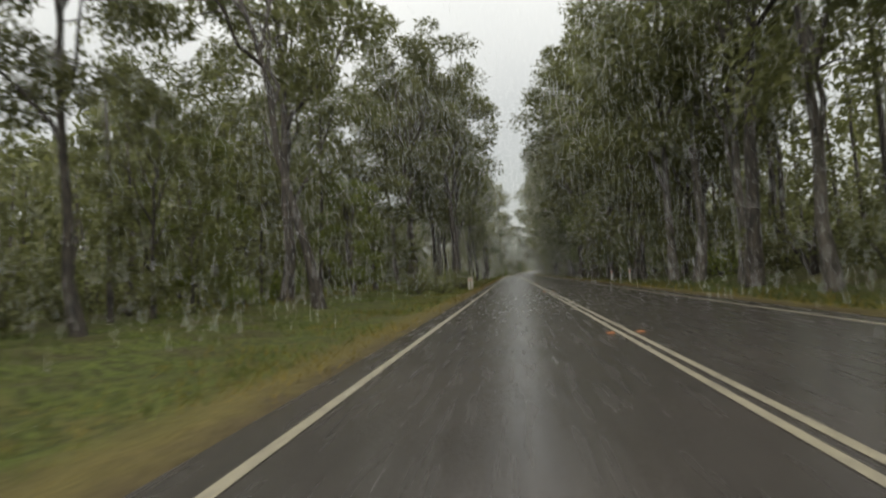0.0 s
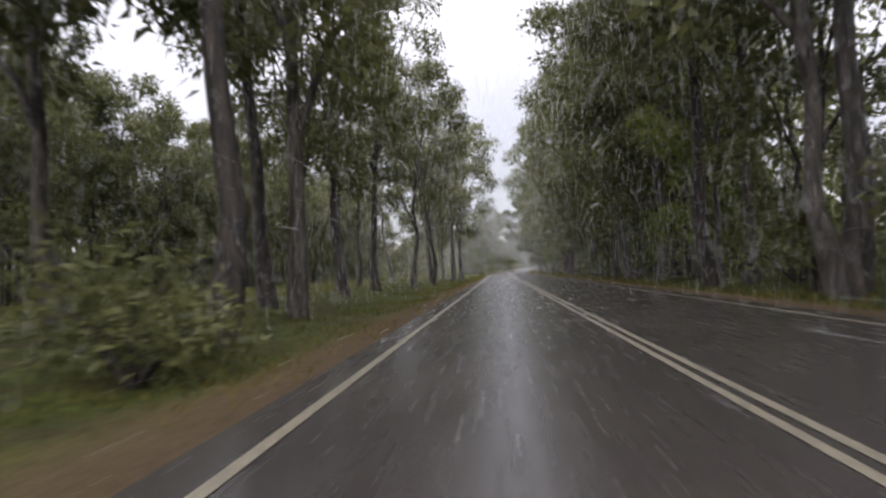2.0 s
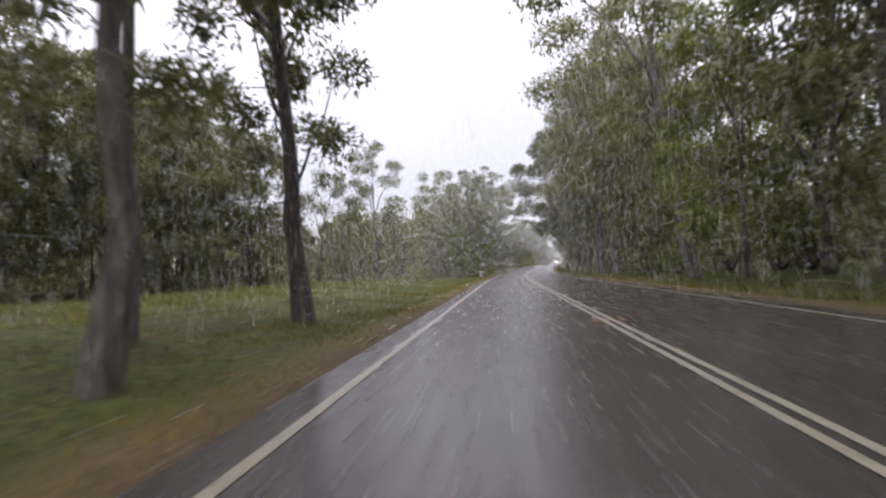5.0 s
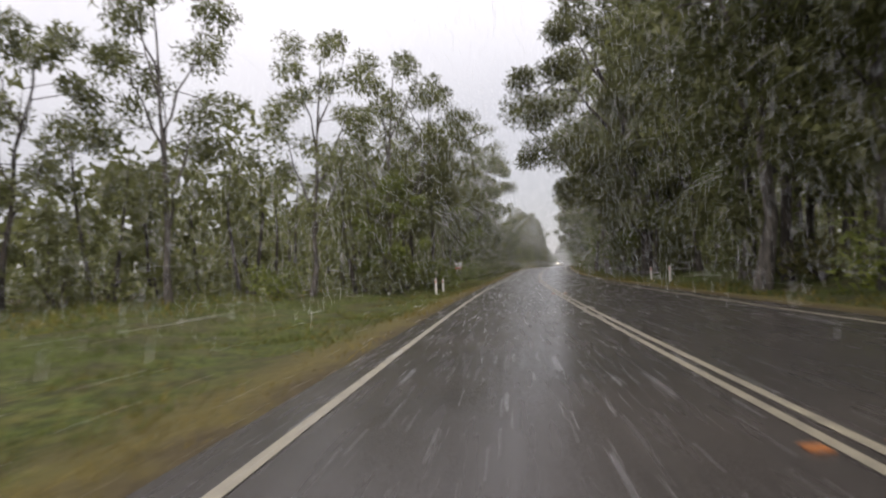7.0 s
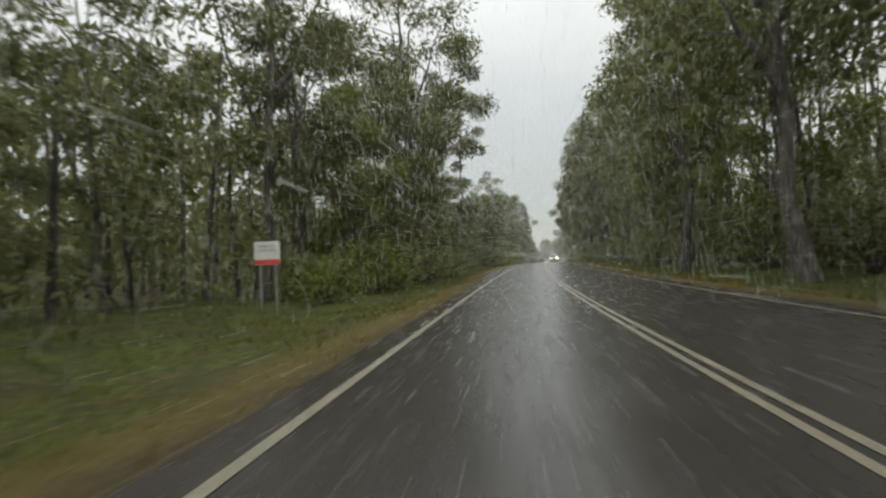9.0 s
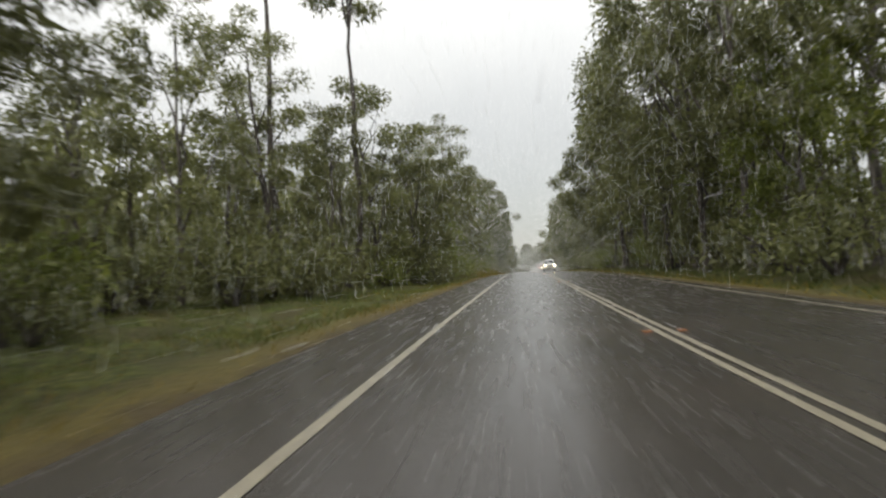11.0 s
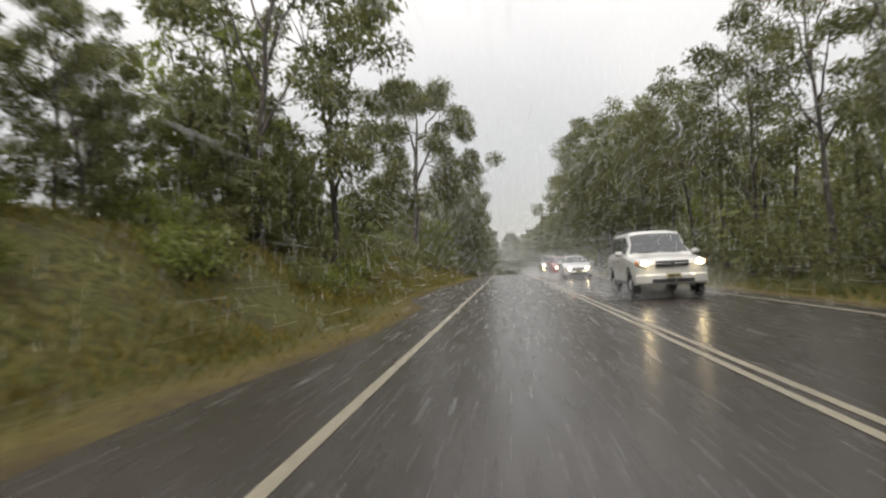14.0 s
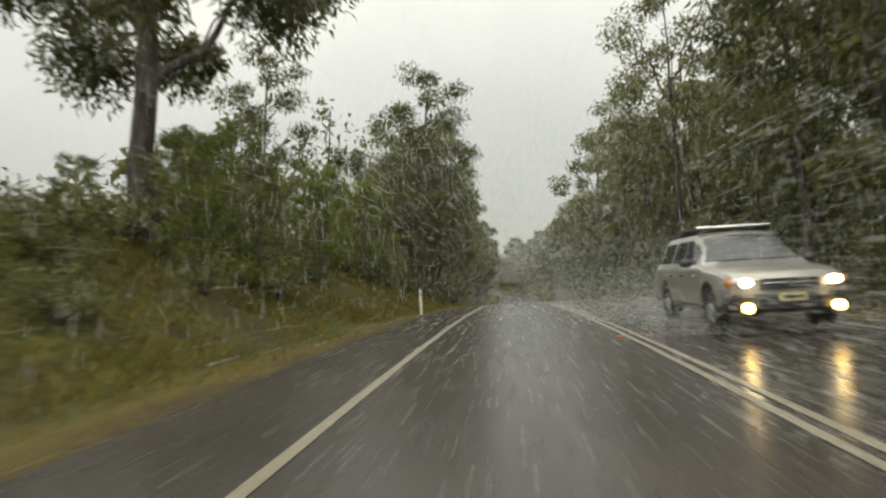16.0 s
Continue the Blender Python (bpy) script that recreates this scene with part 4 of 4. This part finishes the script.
class Shell:
    """The skin of a car: cross-sections along y, from the nose (0) to the tail."""

    def __init__(self, length, width, sill, belt, profile, cab, wheels, arch_r, nose, tuck):
        self.length, self.hw, self.sill, self.belt, self.cab, self.nose, self.tuck = length, width / 2, sill, belt, cab, nose, tuck
        self.wheels, self.arch_r = wheels, arch_r
        y = np.linspace(0, length, 240)
        z = np.interp(y, [q[0] for q in profile], [q[1] for q in profile])
        k = np.hanning(15)
        self.y = y
        self.top = np.convolve(np.pad(z, 7, mode="edge"), k / k.sum(), mode="valid")

    def section(self, y):
        """Half section from the middle of the floor up to the middle of the roof."""
        top = float(np.interp(y, self.y, self.top))
        w = self.hw * (1 - self.nose * max(0.0, (0.9 - y) / 0.9) ** 2 - 0.07 * max(0.0, (y - self.length + 0.7) / 0.7) ** 2)
        belt = min(self.belt + 0.03 * (y / self.length), top - 0.07)
        up = min(1.0, max(0.0, (top - belt - 0.07) / 0.30))
        wr = w * (0.90 - self.tuck * up)
        s = self.sill
        pts = [(0, s), (0.86 * w, s), (0.985 * w, s + 0.08), (w, s + 0.45 * (belt - s)), (0.992 * w, belt - 0.10), (0.955 * w, belt - 0.01)]
        shoulder = 0.925 * w
        rim = top - 0.03 - 0.05 * up
        for k in (0.08, 0.5, 0.92):
            pts.append((shoulder + (wr - shoulder) * k, belt + (rim - belt) * k + 0.0))
        pts += [(wr * 0.94, top - 0.02 - 0.02 * up), (wr * 0.62, top - 0.004), (0, top + 0.012)]
        for yc in self.wheels:
            d = self.arch_r ** 2 - (y - yc) ** 2
            if d > 0:
                z = self.arch_r * 0.92 + math.sqrt(d)
                pts = [(px, max(pz, z) if 0 < i < 4 else pz) for i, (px, pz) in enumerate(pts)]
        bow = [0.17 * (abs(px) / self.hw) ** 3 * max(0.0, 1 - y / 0.6) - 0.12 * (abs(px) / self.hw) ** 3 * max(0.0, 1 - (self.length - y) / 0.5) for px, _ in pts]
        return np.array([(px, y + b, pz) for (px, pz), b in zip(pts, bow)])

    def body(self):
        bm, rings = bmesh.new(), []
        ys = np.unique(np.concatenate([np.linspace(0.0, self.length, 46), [0.03, 0.07, self.length - 0.04],
                                       np.concatenate([yc + self.arch_r * np.cos(np.linspace(0, math.pi, 12)) for yc in self.wheels])]))
        for y in ys:
            h = self.section(float(y))
            if y == ys[0] or y == ys[-1]:
                h = h * np.array([0.97, 1, 1]) + np.array([0, 0, 0])
            full = np.concatenate([h, (h * np.array([-1, 1, 1]))[-2:0:-1]])
            rings.append([bm.verts.new(q) for q in full])
        n = len(rings[0])
        for p, q in zip(rings, rings[1:]):
            for i in range(n):
                j = (i + 1) % n
                bm.faces.new((p[i], p[j], q[j], q[i]))
        bm.faces.new(rings[0])
        bm.faces.new(rings[-1][::-1])
        bmesh.ops.recalc_face_normals(bm, faces=bm.faces[:])
        return bm

    def pane(self, y0, y1, rows, side, lift=0.006, slant=0.0):
        """Glass that follows the skin between two stations; rows are places along the half section, side +1, -1 or 0 for right across."""
        bm, grid = bmesh.new(), []
        idx = np.arange(12)
        for y in np.linspace(y0, y1, 9):
            line = []
            if side:
                for k, r in enumerate(rows):
                    h = self.section(float(y + slant * k / (len(rows) - 1)))
                    line.append([float(np.interp(r, idx, h[:, j])) * (side if j == 0 else 1) for j in range(3)])
            else:
                h = self.section(float(y))
                half = [[float(np.interp(r, idx, h[:, j])) for j in range(3)] for r in rows]
                line = half + [[-q[0], q[1], q[2]] for q in half[-2::-1]]
            grid.append(line)
        g = np.array(grid)
        nrm = np.cross(np.gradient(g, axis=0), np.gradient(g, axis=1))
        nrm /= np.linalg.norm(nrm, axis=2)[..., None] + 1e-9
        mid = np.array([0, self.length * 0.5, self.sill])
        flip = np.sign(((g - mid) * nrm).sum(2).mean())
        outer, inner = g + nrm * flip * lift, g - nrm * flip * 0.004
        vo = [[bm.verts.new(q) for q in row] for row in outer]
        vi = [[bm.verts.new(q) for q in row] for row in inner]
        a, b = len(vo), len(vo[0])
        for i in range(a - 1):
            for j in range(b - 1):
                bm.faces.new((vo[i][j], vo[i + 1][j], vo[i + 1][j + 1], vo[i][j + 1]))
        edge = [(i, 0) for i in range(a)] + [(a - 1, j) for j in range(1, b)] + [(i, b - 1) for i in range(a - 2, -1, -1)] + [(0, j) for j in range(b - 2, 0, -1)]
        for (i, j), (k, l) in zip(edge, edge[1:] + edge[:1]):
            bm.faces.new((vo[i][j], vo[k][l], vi[k][l], vi[i][j]))
        bmesh.ops.recalc_face_normals(bm, faces=bm.faces[:])
        return bm


def vehicle(label, category, paint, length, width, sill, belt, profile, cab, wheel_r, wheels, windows, tuck=0.20, nose=0.12, lamp=(0.19, 0.075), lamp_z=None,
            rack=False, fogs=False, low_trim=False, rails=False):
    """cab: y of windscreen foot and head, rear window head and foot. windows: (from, to) of each side window along y."""
    root = new("car")
    hw = width / 2
    ar = wheel_r + 0.07
    skin = Shell(length, width, sill, belt, profile, cab, wheels, ar, nose, tuck)
    part("body", skin.body(), paint, root, soft=True)
    part("windscreen", skin.pane(cab[0] + 0.10, cab[1] - 0.03, (9.0, 9.5, 10, 10.6, 11), 0), GLASS_CAR, root, "dark wet windscreen", soft=True)
    part("rear_window", skin.pane(cab[2] + 0.06, cab[3] - 0.08, (9.1, 9.6, 10, 10.6, 11), 0), GLASS_CAR, root, soft=True)
    for sx in (-1, 1):
        for y0, y1 in windows:
            part("side_window", skin.pane(y0, y1, (6.15, 6.6, 7, 7.5, 7.9), sx, 0.005), GLASS_CAR, root, soft=True)
        cuts = [cab[0] + 0.22, (windows[0][1] + windows[1][0]) / 2, wheels[1] - ar - 0.02]
        for y0, y1 in zip(cuts, cuts[1:]):
            d = part("door", skin.pane(y0 + 0.012, y1 - 0.012, (2.3, 3, 4, 5.0), sx, 0.004), paint, root, soft=True)
            x = sx * (hw + 0.008)
            part("handle", box(bmesh.new(), min(x, x + sx * 0.025), max(x, x + sx * 0.025), y1 - 0.28, y1 - 0.12, belt - 0.15, belt - 0.115, 0.006), TRIM, d)
        bm = lens(sx * (hw + 0.09), cab[0] + 0.36, belt + 0.085, 0.115, 0.075, 0.075)
        part("mirror", bm, TRIM if low_trim else paint, root, soft=True)
        for y in wheels:
            wheel(root, sx * (hw - 0.13), y, wheel_r)
        x = sx * (hw - 0.02)
        part("sill_strip", box(bmesh.new(), min(x, x - sx * 0.04), max(x, x - sx * 0.04), wheels[0] + ar + 0.02, wheels[1] - ar - 0.02, sill - 0.02, sill + 0.07, 0.012), TRIM, root)
    for y in wheels:
        part("wheel_arch", box(bmesh.new(), -hw + 0.26, hw - 0.26, y - ar, y + ar, sill - 0.02, wheel_r + ar), TRIM, root)
    # nose
    zb = (float(skin.top[4]) - 0.02) if lamp_z is None else lamp_z
    part("grille", bowed(0.40, 0.06, zb - 0.13, zb + 0.02, -0.022, 0.02, 0.01), TRIM, root)
    part("grille_bar", bowed(0.38, 0.03, zb - 0.065, zb - 0.04, -0.034, 0.02, 0.005), CHROME, root)
    part("badge", cyl(bmesh.new(), 0.05, 0.02, pose(0, -0.04, zb - 0.05, 90, 0, 0), 14), CHROME, root)
    part("front_bumper", bowed(hw * 0.94, 0.30, sill - 0.02, sill + 0.26, -0.085, 0.22, 0.05), TRIM if low_trim else paint, root, soft=True)
    part("air_intake", bowed(0.52, 0.05, sill + 0.03, sill + 0.13, -0.096, 0.05, 0.012), TRIM, root)
    plate = part("number_plate", box(bmesh.new(), -0.19, 0.19, -0.112, -0.085, sill + 0.15, sill + 0.26, 0.004), PLATE, root, "dull yellow plate")
    part("bar", box(bmesh.new(), -0.14, 0.14, -0.116, -0.111, sill + 0.18, sill + 0.23), TRIM, plate)
    for sx in (-1, 1):
        x = sx * (hw * (1 - nose) - lamp[0] - 0.02)
        lamp_ob = part("headlight", lens(x, 0.115, zb - 0.03, lamp[0], 0.15, lamp[1]), LAMP_GLASS, root, "clear headlight lens", soft=True)
        part("bulb", lens(x - sx * 0.03, -0.02, zb - 0.03, 0.095, 0.035, min(0.07, lamp[1])), HEADLIGHT, lamp_ob, "headlight switched on", soft=True)
        part("indicator", lens(x + sx * (lamp[0] - 0.01), 0.17, zb - 0.03, 0.05, 0.12, lamp[1] * 0.8), BLINKER, root, soft=True)
        if fogs:
            part("fog_light", cyl(bmesh.new(), 0.075, 0.06, pose(sx * (hw - 0.30), -0.08, sill + 0.06, 90, 0, 0), 16), FOGLIGHT, root, "yellowish fog light switched on")
        part("tail_light", box(bmesh.new(), sx * (hw - 0.24) - 0.08, sx * (hw - 0.24) + 0.08, length - 0.08, length + 0.02, belt - 0.38, belt - 0.08, 0.02), TAIL_RED, root)
        part("wiper", box(bmesh.new(), sx * 0.30 - 0.28, sx * 0.30 + 0.28, cab[0] + 0.055, cab[0] + 0.075, float(np.interp(cab[0] + 0.06, skin.y, skin.top)) + 0.012, float(np.interp(cab[0] + 0.06, skin.y, skin.top)) + 0.030, 0.004), TRIM, root)
    part("rear_bumper", box(bmesh.new(), -hw + 0.08, hw - 0.08, length - 0.14, length + 0.06, sill + 0.0, sill + 0.26, 0.05), TRIM if low_trim else paint, root)
    roof = float(skin.top.max())
    hi = hw * (0.90 - tuck)
    if rails or rack:
        for sx in (-1, 1):
            v, f = tube([(sx * (hi - 0.08), cab[1] + 0.20, roof + 0.03), (sx * (hi - 0.08), cab[2] - 0.15, roof + 0.03)], [0.018, 0.018], 6)
            part_data("roof_rail", mesh_from("roof_rail", v, f, TRIM), root)
    if rack:
        part("roof_rack", box(bmesh.new(), -hi + 0.02, hi - 0.02, cab[1] + 0.2, cab[1] + 1.55, roof + 0.06, roof + 0.11, 0.02), CHROME, root, "flat aluminium roof rack")
        for y in (cab[1] + 0.35, cab[1] + 0.9, cab[1] + 1.4):
            part("rack_foot", box(bmesh.new(), -hi + 0.05, hi - 0.05, y - 0.03, y + 0.03, roof - 0.02, roof + 0.07), TRIM, root)
    return tagged(root, label, category, "oncoming vehicles")


def car_paint(name, colour, metal):
    m = make_plain(name, colour, 0.28, metal, 0.10, 2.0)
    b = m.node_tree.nodes["Principled BSDF"]
    b.inputs["Coat Weight"].default_value = 0.6
    b.inputs["Coat Roughness"].default_value = 0.06
    return m


WHITE_CAR = car_paint("white_car_paint", (0.46, 0.46, 0.44), 0.0)
SILVER_CAR = car_paint("silver_car_paint", (0.46, 0.47, 0.47), 0.35)
RED_CAR = car_paint("red_car_paint", (0.20, 0.014, 0.022), 0.1)
GREY_CAR = car_paint("champagne_car_paint", (0.34, 0.32, 0.29), 0.4)

four_wheel_drive = vehicle("boxy white four-wheel drive with lights on", "car", WHITE_CAR, 5.0, 1.88, 0.40, 1.12,
                           [(0, 0.86), (0.06, 1.00), (0.5, 1.08), (1.30, 1.14), (1.42, 1.18), (1.95, 1.74), (2.3, 1.83), (4.2, 1.84), (4.62, 1.78), (4.92, 1.12), (5.0, 0.95)],
                           (1.35, 2.0, 4.60, 4.95), 0.38, (0.90, 3.75), ((1.75, 2.52), (2.60, 3.45), (3.54, 4.52)), tuck=0.13, nose=0.07, lamp=(0.15, 0.09), rails=True, low_trim=False)
stand(four_wheel_drive, 416.6, 1.85, 0, 0.03)
wagon = vehicle("white sedan with lit headlights on wet road", "car", SILVER_CAR, 4.75, 1.80, 0.24, 0.92,
                [(0, 0.58), (0.05, 0.68), (0.4, 0.80), (1.15, 0.94), (1.25, 0.97), (1.95, 1.35), (2.35, 1.43), (3.1, 1.41), (3.6, 1.27), (4.0, 1.06), (4.6, 1.02), (4.75, 0.88)],
                (1.20, 2.10, 3.15, 4.0), 0.31, (0.86, 3.62), ((1.72, 2.48), (2.56, 3.45)), tuck=0.24, nose=0.14, lamp=(0.20, 0.07))
stand(wagon, 440.6, 2.0, 0, 0.03)
hatch = vehicle("dark red hatchback with headlights on wet road", "car", RED_CAR, 4.0, 1.74, 0.24, 0.94,
                [(0, 0.60), (0.05, 0.72), (0.35, 0.84), (0.95, 0.97), (1.05, 1.0), (1.75, 1.38), (2.15, 1.47), (3.0, 1.45), (3.55, 1.34), (3.9, 0.98), (4.0, 0.85)],
                (1.0, 1.88, 3.35, 3.90), 0.30, (0.78, 3.28), ((1.52, 2.28), (2.36, 3.20)), tuck=0.23, nose=0.15, lamp=(0.24, 0.085))
stand(hatch, 448.9, 1.78, 0, 0.03)
utility = vehicle("champagne utility with canopy, roof rack and fog lights", "utility", GREY_CAR, 5.1, 1.86, 0.38, 1.06,
                  [(0, 0.80), (0.06, 0.94), (0.5, 1.02), (1.30, 1.09), (1.42, 1.13), (2.05, 1.60), (2.4, 1.69), (4.4, 1.68), (4.75, 1.60), (5.0, 1.06), (5.1, 0.92)],
                  (1.36, 2.12, 4.70, 5.02), 0.37, (0.92, 3.85), ((1.80, 2.58), (2.66, 3.42), (3.58, 4.55)), tuck=0.18, nose=0.10, lamp=(0.17, 0.085), lamp_z=0.84, rack=True, fogs=True, low_trim=True)
stand(utility, 466.4, 1.95, 0, 0.03)


# ---- rain: drops hung over the lane, standing in for those on the windscreen ----
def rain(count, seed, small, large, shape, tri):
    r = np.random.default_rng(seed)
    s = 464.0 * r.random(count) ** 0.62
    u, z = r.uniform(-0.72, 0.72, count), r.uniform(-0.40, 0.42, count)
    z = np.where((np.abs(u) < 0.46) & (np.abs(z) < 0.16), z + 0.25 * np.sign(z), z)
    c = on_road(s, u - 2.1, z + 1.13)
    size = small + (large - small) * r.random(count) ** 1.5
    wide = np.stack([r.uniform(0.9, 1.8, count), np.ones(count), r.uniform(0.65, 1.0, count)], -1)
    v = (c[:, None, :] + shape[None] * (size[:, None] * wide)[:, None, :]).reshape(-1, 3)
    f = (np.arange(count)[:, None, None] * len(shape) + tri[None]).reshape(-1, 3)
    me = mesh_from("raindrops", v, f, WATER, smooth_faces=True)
    return tagged(new("raindrops", me), "whitened drops hung over the lane in place of windscreen drops", "rain", kind="stuff")


DROP = np.array([(1, 0, 0), (0, 1, 0), (-1, 0, 0), (0, -1, 0), (0.5, 0.5, 0.75), (-0.5, 0.5, 0.75), (-0.5, -0.5, 0.75), (0.5, -0.5, 0.75), (0, 0, -0.85)])
DROP_TRI = np.array([(0, 1, 4), (1, 2, 5), (2, 3, 6), (3, 0, 7), (4, 1, 5), (5, 2, 6), (6, 3, 7), (7, 0, 4), (4, 5, 6), (4, 6, 7), (1, 0, 8), (2, 1, 8), (3, 2, 8), (0, 3, 8)])
BEAD = np.array([(1, 0.3, -0.2), (0.1, 0.3, 0.8), (-1, 0.3, -0.1), (-0.1, 0.3, -0.7), (0, -0.7, -0.1)])
BEAD_TRI = np.array([(0, 1, 4), (1, 2, 4), (2, 3, 4), (3, 0, 4)])
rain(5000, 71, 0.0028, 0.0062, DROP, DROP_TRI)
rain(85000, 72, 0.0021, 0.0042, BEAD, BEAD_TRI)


def falling_rain(count, seed):
    """Falling rain over the whole road: thin bright threads, added as haze that pales what lies far off."""
    r = np.random.default_rng(seed)
    s, u, z = r.uniform(-10, 720, count), r.uniform(-17, 10, count), r.uniform(0.2, 15, count)
    keep = ~((np.abs(u + 2.1) < 3.0) & (z < 4.0)) & ((s < 330) | (s > 500) | (r.random(count) < 0.6))  # fewer threads from 330 to 500, so their haze lifts dark tones less
    s, u, z = s[keep], u[keep], z[keep]
    n = len(s)
    p = on_road(s, u, z)
    a = r.uniform(-0.7, 0.7, n)
    w = np.stack([np.cos(a), np.sin(a), np.zeros(n)], -1) * 0.0024
    d = np.stack([r.normal(size=n) * 0.02, 0.03 + r.normal(size=n) * 0.02, r.uniform(0.22, 0.38, n)], -1)
    v = np.stack([p - w, p + w, p + d], 1).reshape(-1, 3)
    me = mesh_from("falling_rain", v, np.arange(n)[:, None] * 3 + np.array([[0, 1, 2]]), VEIL)
    return tagged(new("falling_rain", me), "fine pale rain over the road, doubling as distance haze", "rain", kind="stuff")


falling_rain(520000, 91)


def spray(s0, s1, u0, count, seed):
    """Mist thrown up by the wheels of a car, thinning with height and distance."""
    r = np.random.default_rng(seed)
    s = s0 + (s1 - s0) * r.random(count) ** 1.4
    u = np.maximum(u0 + r.normal(size=count) * (0.85 + 0.10 * (s - s0)), -0.6 + 0.3 * r.random(count))
    z = 0.05 + np.minimum(r.exponential(0.30 + 0.05 * (s - s0), count), 1.9)
    k = r.normal(size=(count, 3, 3))
    v = (on_road(s, u, z)[:, None, :] + k * (0.0085 * r.uniform(0.6, 1.4, (count, 1, 1)))).reshape(-1, 3)
    f = np.arange(count)[:, None] * 3 + np.array([[0, 1, 2]])
    tagged(new("spray", mesh_from("spray", v, f, MIST)), "white road spray behind the wheels of a car", "spray", kind="stuff")


spray(416.9, 429.0, 1.75, 70000, 81)
spray(441.0, 449.0, 1.8, 50000, 82)
spray(449.2, 462.0, 1.85, 70000, 83)
spray(466.8, 482.0, 1.85, 80000, 84)
